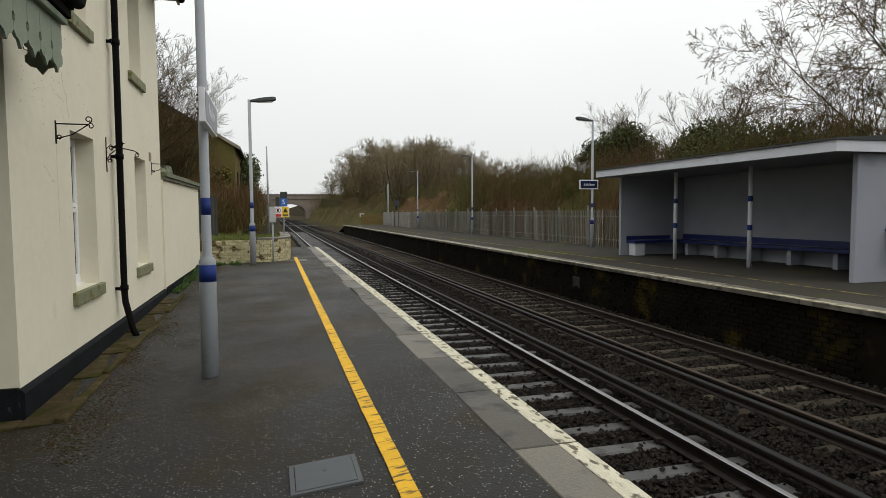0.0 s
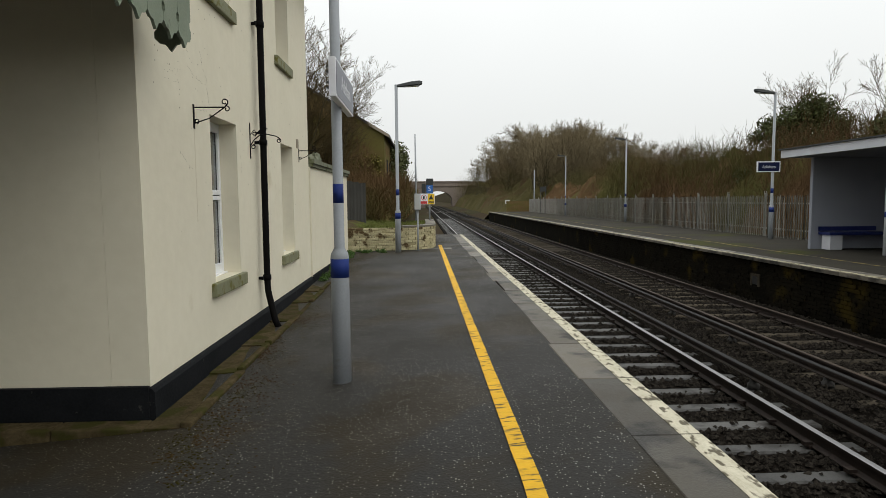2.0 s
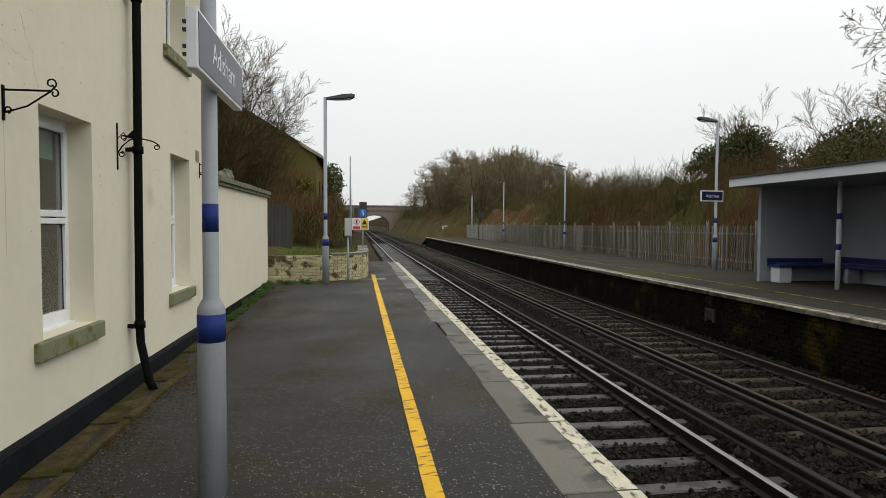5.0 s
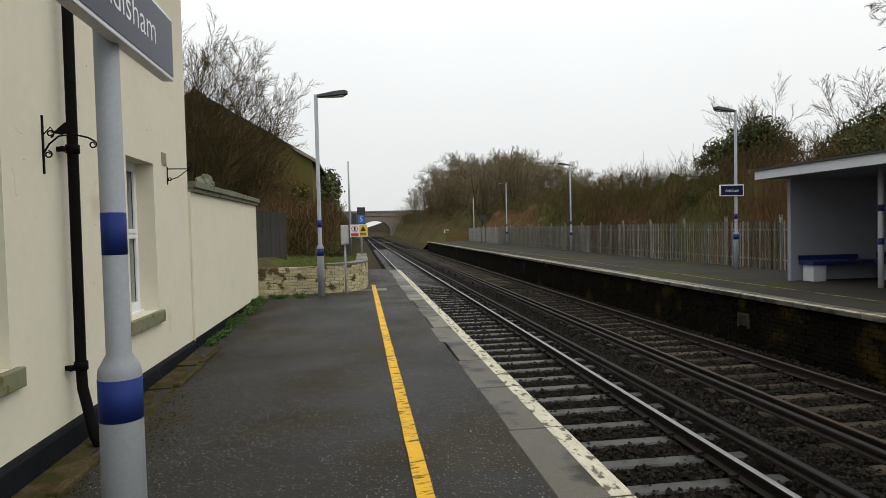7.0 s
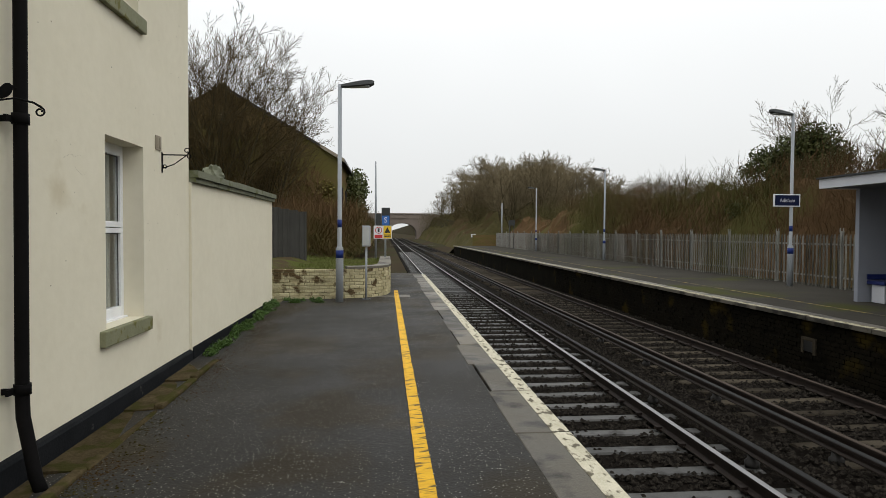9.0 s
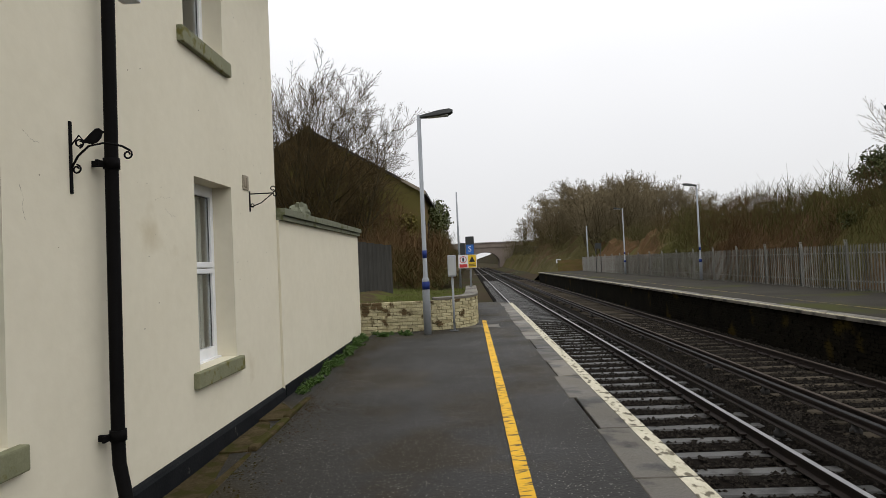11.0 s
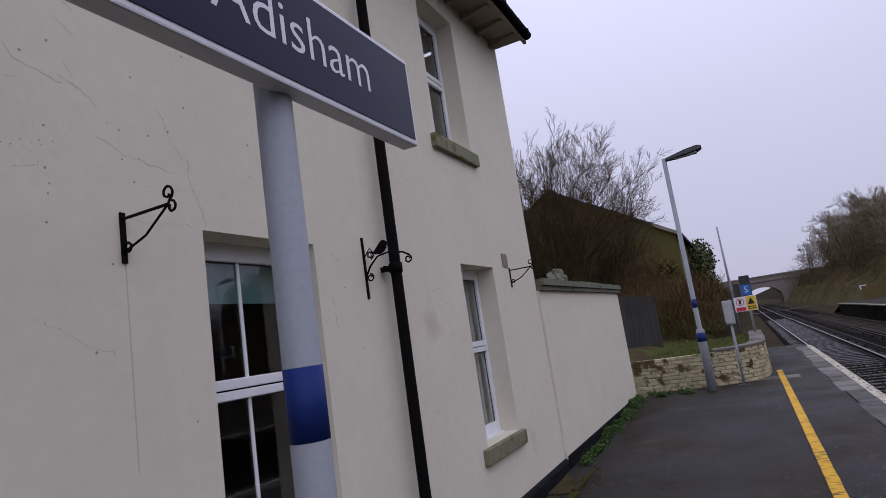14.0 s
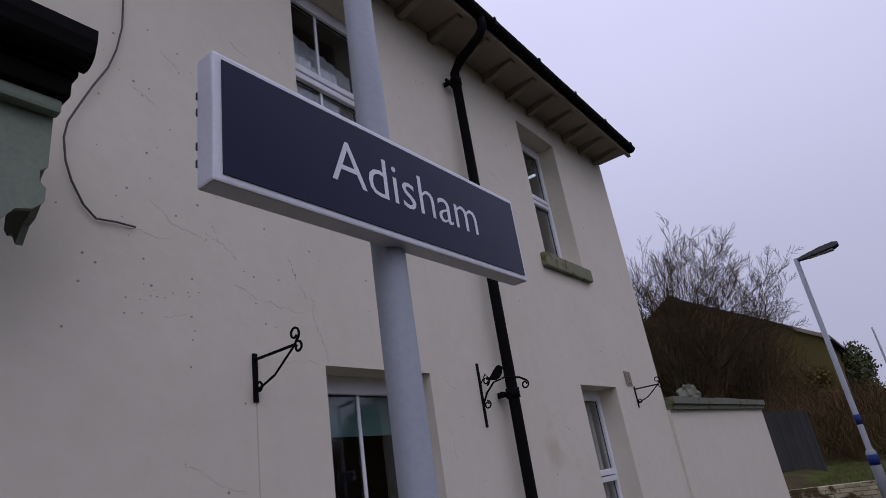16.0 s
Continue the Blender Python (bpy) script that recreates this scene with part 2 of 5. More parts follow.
POT = plain("grimy_porcelain", (0.03, 0.028, 0.026), 0.7)
HATCH = plain("galvanised_cover", (0.085, 0.092, 0.096), 0.6, 0.2)
BARK = surface("bare_bark", (0.040, 0.033, 0.018), (0.085, 0.070, 0.040), 2, 0.9, 0)
TWIG = surface("twigs", (0.055, 0.041, 0.020), (0.115, 0.085, 0.042), 0.5, 0.9, 0, fine=4)
RED_TWIG = surface("russet_scrub", (0.058, 0.037, 0.018), (0.108, 0.064, 0.032), 0.25, 0.95, 0, fine=3, third=(0.07, 0.065, 0.022), third_at=0.52, third_scale=0.12)
OLIVE_TWIG = surface("olive_scrub", (0.048, 0.046, 0.018), (0.098, 0.082, 0.036), 0.25, 0.95, 0, fine=3, third=(0.085, 0.058, 0.032), third_at=0.55, third_scale=0.12)
# twigs paled so that distance haze sits in their base colour
HAZE_TWIG = surface("haze_paled_twigs", (0.12, 0.098, 0.058), (0.20, 0.162, 0.10), 0.2, 0.9, 0, fine=2)
IVY = surface("ivy_leaves", (0.034, 0.045, 0.012), (0.085, 0.095, 0.027), 0.8, 0.6, 0, fine=12)
YELLOW_IVY = surface("yellowed_ivy", (0.10, 0.09, 0.02), (0.17, 0.14, 0.03), 1.5, 0.6, 0, fine=12)
GRASS = surface("winter_grass", (0.07, 0.09, 0.02), (0.13, 0.14, 0.04), 1.5, 0.8, 0, fine=8)
MOSS = surface("moss_crumbs", (0.020, 0.017, 0.006), (0.060, 0.052, 0.018), 6, 0.95, 0, third=(0.05, 0.032, 0.014), third_at=0.5, third_scale=3)
WEED = surface("green_weeds", (0.035, 0.075, 0.012), (0.075, 0.13, 0.03), 5, 0.6, 0)
RED_PRINT = plain("red_print", (0.50, 0.03, 0.03), 0.5)
YELLOW_PRINT = plain("yellow_print", (0.72, 0.48, 0.02), 0.5)
BLACK_PRINT = plain("black_print", (0.01, 0.01, 0.01), 0.5)
SIGN_BLUE = plain("signal_blue", (0.02, 0.12, 0.42), 0.4)
# net brightened so the pane's sky reflection sits in the cloth colour
NET_SKY = surface("net_with_sky_reflection", (0.66, 0.67, 0.70), (0.78, 0.79, 0.82), 2, 0.9, 0.2, stretch=(1, 12, 0.5))
TEAL_BLIND = plain("teal_roller_blind", (0.15, 0.27, 0.26), 0.8)
STAIN = plain("rust_stain", (0.60, 0.53, 0.39), 0.9)
CRACK = plain("plaster_crack", (0.33, 0.30, 0.235), 0.95)
CABLE = plain("grey_cable", (0.10, 0.095, 0.09), 0.7)

GLASS = bpy.data.materials.new("window_glass")
GLASS.use_nodes = True
gb = GLASS.node_tree.nodes["Principled BSDF"]
gb.inputs["Base Color"].default_value = (0.9, 0.94, 0.93, 1)
gb.inputs["Roughness"].default_value = 0.02
gb.inputs["Transmission Weight"].default_value = 1.0
gb.inputs["IOR"].default_value = 1.5


# ---- mesh helpers ----
def part(name, bm, material, parent=None, label="", smooth=False):
    me = bpy.data.meshes.new(name)
    bm.to_mesh(me)
    bm.free()
    for m in material if isinstance(material, (list, tuple)) else [material]:
        me.materials.append(m)
    if smooth:
        for p in me.polygons:
            p.use_smooth = True
    ob = new(name, me)
    ob.parent = parent
    if label:
        tagged(ob, label)
    return ob


def thing(name, label, category, place=(0, 0, 0), group="", kind="", turn=0):
    ob = new(name)
    ob.matrix_basis = pose(*place, 0, 0, turn)
    ob.empty_display_size = 0.2
    return tagged(ob, label, category, group, kind)


def box(bm, x0, x1, y0, y1, z0, z1, mat=0):
    v = [bm.verts.new((x, y, z)) for x in (x0, x1) for y in (y0, y1) for z in (z0, z1)]
    for f in ((0, 1, 3, 2), (4, 6, 7, 5), (0, 4, 5, 1), (2, 3, 7, 6), (0, 2, 6, 4), (1, 5, 7, 3)):
        bm.faces.new([v[i] for i in f]).material_index = mat
    return v


def boxes(*rows):
    bm = bmesh.new()
    for r in rows:
        box(bm, *r)
    return bm


def soft_box(x0, x1, y0, y1, z0, z1, r=0.008, seg=2):
    bm = bmesh.new()
    box(bm, x0, x1, y0, y1, z0, z1)
    bmesh.ops.bevel(bm, geom=bm.edges[:], offset=r, segments=seg, affect="EDGES", profile=0.6)
    return bm


def tube(bm, points, radii, sides=10, cap=True, mat=0):
    """A round tube along points, with a radius at each."""
    points = [Vector(p) for p in points]
    if not isinstance(radii, (list, tuple)):
        radii = [radii] * len(points)
    rings, side = [], None
    for i, p in enumerate(points):
        d = (points[min(i + 1, len(points) - 1)] - points[max(i - 1, 0)]).normalized()
        if side is None:
            side = d.orthogonal().normalized()
        side = (side - d * side.dot(d)).normalized()
        up = d.cross(side)
        rings.append([bm.verts.new(p + radii[i] * (math.cos(a) * side + math.sin(a) * up)) for a in (2 * math.pi * j / sides for j in range(sides))])
    for a, b in zip(rings, rings[1:]):
        for j in range(sides):
            f = bm.faces.new((a[j], a[(j + 1) % sides], b[(j + 1) % sides], b[j]))
            f.material_index, f.smooth = mat, True
    if cap:
        bm.faces.new(rings[0][::-1]).material_index = mat
        bm.faces.new(rings[-1]).material_index = mat
    return bm


def profile_y(bm, outline, y0, y1, mats=None):
    """An outline of (x, z) drawn out along y."""
    a = [bm.verts.new((x, y0, z)) for x, z in outline]
    b = [bm.verts.new((x, y1, z)) for x, z in outline]
    n = len(outline)
    for i in range(n):
        f = bm.faces.new((a[i], a[(i + 1) % n], b[(i + 1) % n], b[i]))
        f.material_index = mats[i] if mats else 0
    bm.faces.new(a[::-1])
    bm.faces.new(b)
    bmesh.ops.recalc_face_normals(bm, faces=bm.faces[:])
    return bm


def holed_wall(us, vs, holes, place, t0, t1):
    """A wall of cells between the lines us and vs, left open at the holes (u0, u1, v0, v1), with reveals; place(u, v, t) gives a point."""
    us = sorted({*us, *(u for h in holes for u in h[:2])})
    vs = sorted({*vs, *(v for h in holes for v in h[2:])})
    bm, made = bmesh.new(), {}

    def vert(i, j, t):
        if (i, j, t) not in made:
            made[i, j, t] = bm.verts.new(place(us[i], vs[j], t))
        return made[i, j, t]

    def solid(i, j):
        if not (0 <= i < len(us) - 1 and 0 <= j < len(vs) - 1):
            return False
        u, v = (us[i] + us[i + 1]) / 2, (vs[j] + vs[j + 1]) / 2
        return not any(h[0] < u < h[1] and h[2] < v < h[3] for h in holes)

    for i in range(len(us) - 1):
        for j in range(len(vs) - 1):
            if not solid(i, j):
                continue
            for t in (t0, t1):
                bm.faces.new([vert(i, j, t), vert(i + 1, j, t), vert(i + 1, j + 1, t), vert(i, j + 1, t)])
            for di, dj, e in ((-1, 0, ((i, j), (i, j + 1))), (1, 0, ((i + 1, j), (i + 1, j + 1))), (0, -1, ((i, j), (i + 1, j))), (0, 1, ((i, j + 1), (i + 1, j + 1)))):
                if not solid(i + di, j + dj):
                    bm.faces.new([vert(*e[0], t0), vert(*e[1], t0), vert(*e[1], t1), vert(*e[0], t1)])
    bmesh.ops.recalc_face_normals(bm, faces=bm.faces[:])
    return bm


def lettering(name, text, size, m, material, parent, label="", width=None, height=None):
    cu = bpy.data.curves.new(name, "FONT")
    cu.offset = -0.001 * size / 0.165
    cu.body, cu.size, cu.extrude, cu.align_x, cu.align_y = text, size, 0.0004, "CENTER", "CENTER"
    cu.resolution_u = 3
    ob = new(name, cu)
    bpy.context.view_layer.update()
    me = bpy.data.meshes.new_from_object(ob.evaluated_get(bpy.context.evaluated_depsgraph_get()))
    bpy.data.objects.remove(ob)
    xs = [v.co.x for v in me.vertices]
    ys = [v.co.y for v in me.vertices]
    sx = width / (max(xs) - min(xs)) if width else 1
    sy = height / (max(ys) - min(ys)) if height else 1
    me.transform(Matrix.Diagonal((sx, sy, 1, 1)) @ Matrix.Translation((-(max(xs) + min(xs)) / 2, -(max(ys) + min(ys)) / 2, 0)))
    me.materials.clear()
    me.materials.append(material)
    res = new(name, me)
    res.parent = parent
    res.matrix_basis = m
    return tagged(res, label) if label else res


def many(name, verts, faces, material, parent=None):
    me = bpy.data.meshes.new(name)
    me.from_pydata(verts, [], faces)
    me.materials.append(material)
    ob = new(name, me)
    ob.parent = parent
    return ob


# ---- the ground, the platforms and the railway ----
EDGE, FAR_EDGE, BED = 3.87, 10.2, -1.12


def fall(y):
    """How far the platform drops from its edge to the house."""
    return float(np.interp(y, (-12, 0, 6, 12, 20), (0.30, 0.265, 0.18, 0.0, 0.0)))


def platform_z(x, y):
    return -fall(y) * (3.45 - x) / 3.17 if x < 3.45 else 0.0


bm = bmesh.new()
rng = random.Random(5)
# one sheet to the horizon, with the cutting's slopes
xs = [-900, -200, -60, -30, -14, -4, 1.5, 3.0, 3.6, 10.5, 15.5, 18, 24, 40, 90, 300, 900]
ys = [-400, -60, -20, 12.3, 34, 45, 60, 90, 130, 170, 200, 240, 400, 1500]


def ground_z(x, y):
    if 3.3 < x < 15.0:
        return BED - 0.06
    left = np.interp(y, (0, 34, 60, 120, 200), (BED - 0.06, BED - 0.06, -0.5, 1.5, 5.5))
    right = np.interp(y, (0, 40, 80, 130, 200), (-0.1, -0.1, 1.0, 4.0, 6.5))
    if x <= 3.3:
        return BED - 0.06 if x > 1.4 else left
    return BED - 0.06 + (right - BED + 0.06) * min(1, (x - 15.0) / 3) if x > 15 else BED - 0.06


grid = [[bm.verts.new((x, y, ground_z(x, y))) for y in ys] for x in xs]
for i in range(len(xs) - 1):
    for j in range(len(ys) - 1):
        bm.faces.new((grid[i][j], grid[i + 1][j], grid[i + 1][j + 1], grid[i][j + 1]))
tagged(part("ground", bm, GROUND), "winter grass and bare earth round the railway", "ground", kind="structure")

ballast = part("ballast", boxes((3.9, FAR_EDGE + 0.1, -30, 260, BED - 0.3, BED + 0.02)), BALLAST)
tagged(ballast, "near-black stone ballast under the two tracks", "ballast", kind="structure")

# asphalt of the near platform, falling towards the house
bm = bmesh.new()
xs = [-3.2, -1.5, 0.0, 0.28, 0.6, 1.0, 1.5, 2.0, 2.6, 3.0, 3.46]
ys = [-14 + 0.5 * i for i in range(61)]
grid = [[bm.verts.new((x, y, platform_z(x, y) + 0.006 * noise.noise((x * 0.8, y * 0.8, 0)))) for y in ys] for x in xs]
for i in range(len(xs) - 1):
    for j in range(len(ys) - 1):
        if xs[i] < 0 and ys[j] >= 0.0 or (xs[i] < 2.55 and ys[j] >= 14.5) or (xs[i] < 0.2 and ys[j] >= 12.0):
            continue
        bm.faces.new((grid[i][j], grid[i + 1][j], grid[i + 1][j + 1], grid[i][j + 1]))
platform = tagged(part("pavement_near_platform", bm, ASPHALT, smooth=True), "damp dark grey asphalt platform with pale grit", "platform", kind="structure")
# the ramp at the platform's end
bm = bmesh.new()
rows = [(16.0, 0.0), (20.5, 0.0), (24, -0.18), (30, -0.62), (36, BED)]
pts = [[bm.verts.new((x, y, z)) for x in (2.55, 3.0, 3.46 if y < 20 else 3.8)] for y, z in rows]
for a, b in zip(pts, pts[1:]):
    for i in range(2):
        bm.faces.new((a[i], a[i + 1], b[i + 1], b[i]))
side = [bm.verts.new((3.8 if y > 20 else 3.46, y, BED - 0.1)) for y, z in rows]
for i in range(len(rows) - 1):
    bm.faces.new((pts[i][2], pts[i + 1][2], side[i + 1], side[i]))
tagged(part("pavement_ramp", bm, ASPHALT), "asphalt ramp running down at the platform end", "ramp", kind="structure")

# pale grit pressed into the asphalt
nr = np.random.RandomState(3)
verts, faces = [], []
for _ in range(20000):
    x, y = nr.uniform(0.35, 3.4), -6.0 + 17 * nr.rand() ** 1.6
    if noise.noise((x * 0.9, y * 0.9, 3)) + 0.6 * noise.noise((x * 4, y * 4, 5)) < nr.uniform(-0.45, 0.4):
        continue
    z, r = platform_z(x, y) + 0.006 * noise.noise((x * 0.8, y * 0.8, 0)) + 0.002, 0.0020 + 0.0052 * nr.rand() ** 1.8
    a = nr.uniform(0, 6.28)
    c, s, n0 = math.cos(a) * r, math.sin(a) * r, len(verts)
    verts += [(x + c, y + s, z), (x - s, y + c, z), (x - c, y - s, z), (x + s, y - c, z), (x, y, z + r * 0.5)]
    faces += [(n0 + i, n0 + (i + 1) % 4, n0 + 4) for i in range(4)]
tagged(many("grit", verts, faces, GRIT), "pale grit pressed into the asphalt", "grit", kind="stuff")

# moss and rotted leaf crumbs that gather near the house
verts, faces = [], []
for _ in range(9000):
    y = -1.2 + 13.4 * nr.rand() ** 1.25
    x = 0.33 + abs(nr.normal()) * 0.26
    if x > 1.3 or noise.noise((x * 2.1, y * 1.3, 9)) < nr.uniform(-0.4, 0.3):
        continue
    z, r, a = platform_z(x, y) + 0.006 * noise.noise((x * 0.8, y * 0.8, 0)) + 0.002, nr.uniform(0.004, 0.013), nr.uniform(0, 6.28)
    c, s, n0 = math.cos(a) * r, math.sin(a) * r, len(verts)
    verts += [(x + c, y + s, z), (x - s, y + c, z), (x - c, y - s, z), (x + s, y - c, z), (x + c * 0.3, y, z + r * nr.uniform(0.25, 0.6))]
    faces += [(n0 + i, n0 + (i + 1) % 4, n0 + 4) for i in range(4)]
tagged(many("moss", verts, faces, MOSS), "brown moss and leaf crumbs on the asphalt by the house", "moss", kind="stuff")

# yellow safety line, its far end on a concrete pad
bm = bmesh.new()
ys = np.arange(-12, 14.61, 0.2)
left = [bm.verts.new((2.69 + 0.006 * noise.noise((0, y * 3, 1)), y, platform_z(2.69, y) + 0.010)) for y in ys]
right = [bm.verts.new((2.793 + 0.006 * noise.noise((0, y * 3, 7)), y, platform_z(2.793, y) + 0.010)) for y in ys]
for i in range(len(ys) - 1):
    bm.faces.new((left[i], right[i], right[i + 1], left[i + 1]))
tagged(part("yellow_line", bm, YELLOW), "cracked yellow safety line painted on the asphalt", "line", kind="structure")
tagged(part("trim_concrete_pad", soft_box(1.7, 3.05, 13.0, 13.55, -0.05, 0.006, 0.004), COPING), "pale concrete strip let into the asphalt", "slab", kind="structure")
cover = thing("inspection_cover", "square grey metal inspection cover in the asphalt", "cover", (2.335, -2.17, platform_z(2.335, -2.17) + 0.004))
cover.rotation_euler = (0, -0.086, 0)
part("plate", soft_box(-0.17, 0.17, -0.17, 0.17, -0.02, 0.012, 0.004), HATCH, cover)
part("frame", boxes((-0.2, 0.2, -0.2, -0.173, -0.02, 0.008), (-0.2, 0.2, 0.173, 0.2, -0.02, 0.008), (-0.2, -0.173, -0.173, 0.173, -0.02, 0.008), (0.173, 0.2, -0.173, 0.173, -0.02, 0.008)), HATCH, cover)
# black disc on the plate paints in the shade of the keyhole
bm = bmesh.new()
tube(bm, [(0.0, 0.03, 0.01), (0.0, 0.03, 0.0135)], 0.012, 10)
part("keyhole", bm, BLACK_PRINT, cover)

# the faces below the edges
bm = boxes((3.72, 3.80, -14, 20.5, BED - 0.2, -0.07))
tagged(part("wall_near_platform_face", bm, PLATFORM_WALL), "near-black brick face of the platform", "platform wall", kind="structure")
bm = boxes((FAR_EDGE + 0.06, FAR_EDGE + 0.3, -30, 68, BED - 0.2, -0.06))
far_face = tagged(part("wall_far_platform_face", bm, PLATFORM_WALL), "near-black brick platform face with mossy streaks", "platform wall", kind="structure")
bm = bmesh.new()
v = [bm.verts.new(p) for p in ((FAR_EDGE + 0.3, -30, -0.004), (15.6, -30, -0.004), (15.6, 68, -0.004), (FAR_EDGE + 0.3, 68, -0.004))]
w = [bm.verts.new(p) for p in ((FAR_EDGE + 0.3, 76, BED), (15.6, 76, BED))]
bm.faces.new(v)
bm.faces.new((v[3], v[2], w[1], w[0]))
tagged(part("pavement_far_platform", bm, FAR_TOP), "worn grey-brown asphalt of the far platform", "platform", kind="structure")
tagged(part("far_yellow_line", boxes((11.62, 11.70, -30, 66, -0.003, 0.002)), FAR_YELLOW), "faded yellow line along the far platform", "line", kind="structure")
# recess in the far face, its shade painted as a black panel, and a pipe under the edge
part("recess", boxes((FAR_EDGE + 0.03, FAR_EDGE + 0.058, 9.45, 9.7, -0.66, -0.46)), BLACK_PRINT, far_face, "black panel painting in a square drain hole's shade")
part("recess_frame", boxes((FAR_EDGE + 0.02, FAR_EDGE + 0.058, 9.39, 9.45, -0.70, -0.40), (FAR_EDGE + 0.02, FAR_EDGE + 0.058, 9.7, 9.76, -0.70, -0.40), (FAR_EDGE + 0.02, FAR_EDGE + 0.058, 9.45, 9.7, -0.46, -0.40)), OLD_SLEEPER, far_face)
# brick courses showing on the far face
bm = bmesh.new()
for c in range(11):
    z = -0.12 - 0.085 * c
    y = 1.0 + (0.11 if c % 2 else 0)
    while y < 26:
        if rng.random() < 0.93 and not (9.15 < y < 9.8 and c in (2, 3, 4, 5, 6)):
            d = rng.uniform(0.0, 0.016)
            box(bm, FAR_EDGE + 0.04 - d, FAR_EDGE + 0.06, y, y + 0.205, z - 0.07, z)
        y += 0.22
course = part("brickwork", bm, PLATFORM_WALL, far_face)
tagged(course, kind="stuff")


def rail_outline(x, base, high, head=0.07, foot=0.14, web=0.018):
    z = base
    return [(x - foot / 2, z), (x + foot / 2, z), (x + foot / 2, z + 0.012), (x + web / 2, z + 0.03), (x + web / 2, z + high - 0.045), (x + head / 2, z + high - 0.036),
            (x + head / 2, z + high - 0.006), (x + head / 2 - 0.01, z + high), (x - head / 2 + 0.01, z + high), (x - head / 2, z + high - 0.006), (x - head / 2, z + high - 0.036),
            (x - web / 2, z + high - 0.045), (x - web / 2, z + 0.03), (x - foot / 2, z + 0.012)]


MATS = [0, 0, 0, 0, 0, 0, 1, 1, 1, 0, 0, 0, 0, 0]
RAIL_Z = -0.9
sleeper_bm = bmesh.new()
box(sleeper_bm, -1.25, 1.25, -0.105, 0.105, -0.2, 0.0)
bmesh.ops.bevel(sleeper_bm, geom=[e for e in sleeper_bm.edges if all(v.co.z > -0.01 for v in e.verts)], offset=0.02, segments=1, affect="EDGES")
sleeper_mesh = bpy.data.meshes.new("sleeper")
sleeper_bm.to_mesh(sleeper_mesh)
sleeper_bm.free()
sleeper_mesh.materials.append(SLEEPER)
old_mesh = sleeper_mesh.copy()
old_mesh.materials[0] = OLD_SLEEPER
chair_bm = bmesh.new()
box(chair_bm, -0.09, 0.09, -0.06, 0.06, 0, 0.03)
box(chair_bm, -0.12, -0.04, -0.035, 0.035, 0.02, 0.06)
box(chair_bm, 0.04, 0.12, -0.035, 0.035, 0.02, 0.06)
chair_mesh = bpy.data.meshes.new("rail_clip")
chair_bm.to_mesh(chair_mesh)
chair_bm.free()
chair_mesh.materials.append(RAIL_SIDE)
pot_bm = bmesh.new()
tube(pot_bm, [(0, 0, -0.03), (0, 0, 0.03), (0, 0, 0.05), (0, 0, 0.1)], [0.08, 0.08, 0.055, 0.05], 8)
pot_mesh = bpy.data.meshes.new("insulator")
pot_bm.to_mesh(pot_mesh)
pot_bm.free()
pot_mesh.materials.append(POT)


def track(label, near, third_x, mesh, top):
    far = near + 1.505
    t = thing("railway_track", label, "railway track", (0, 0, 0), "tracks", "structure")
    for x in (near, far):
        part("rail", profile_y(bmesh.new(), rail_outline(x, RAIL_Z - 0.155, 0.155), -30, 260, MATS), [RAIL_SIDE, top], t, "steel running rail")
    third = part("conductor_rail", profile_y(bmesh.new(), rail_outline(third_x, RAIL_Z - 0.035, 0.11, 0.085, 0.11, 0.05), -30, 150, MATS), [RAIL_SIDE, THIRD], t, "dark conductor rail on insulators")
    y, i = -7.0, 0
    while y < 78:
        s = new("sleeper", mesh)
        s.parent, s.location = t, ((near + far) / 2 + rng.uniform(-0.03, 0.03), y + rng.uniform(-0.02, 0.02), RAIL_Z - 0.175 + rng.uniform(-0.008, 0.004))
        s.rotation_euler.z = rng.uniform(-0.012, 0.012)
        if y < 20:
            for x in (near, far):
                c = new("rail_clip", chair_mesh)
                c.parent, c.location = t, (x, y, RAIL_Z - 0.17)
        if i % 4 == 0 and y < 40:
            p = new("insulator", pot_mesh)
            p.parent, p.location = t, (third_x, y, RAIL_Z - 0.14)
        y, i = y + 0.622, i + 1
    return t


track("electrified railway track on pale concrete sleepers", EDGE + 0.73, 6.52, sleeper_mesh, RAIL_TOP)
track("electrified railway track on dark worn sleepers", 7.93, 7.52, old_mesh, RUST_TOP)

# loose stones of the ballast
verts, faces = [], []
count = 42000
px = nr.uniform(4.2, 10.15, count)
py = -3.0 + 27 * nr.rand(count) ** 1.5
for x, y in zip(px, py):
    r = nr.uniform(0.018, 0.048)
    z = BED + 0.02 + nr.uniform(0, 0.035)
    if abs(x - 5.35) < 1.2 or abs(x - 8.7) < 1.2:
        u = ((y + 7.0) / 0.622 + 0.5) % 1.0
        if abs(u - 0.5) < 0.17 and nr.rand() < (0.93 if x < 7 else 0.86):
            continue
        if x > 7:
            z += 0.008
    else:
        z += 0.035
    n0, a = len(verts), nr.uniform(0, 6.28)
    c, s = math.cos(a) * r, math.sin(a) * r
    k = nr.uniform(0.6, 1.1)
    verts += [(x + c, y + s, z), (x - s * k, y + c * k, z + r * nr.uniform(0, 0.4)), (x - c, y - s, z), (x + s * k, y - c * k, z + r * nr.uniform(0, 0.4)), (x + nr.uniform(-0.3, 0.3) * r, y, z + r * nr.uniform(0.6, 1.0))]
    faces += [(n0 + i, n0 + (i + 1) % 4, n0 + 4) for i in range(4)]
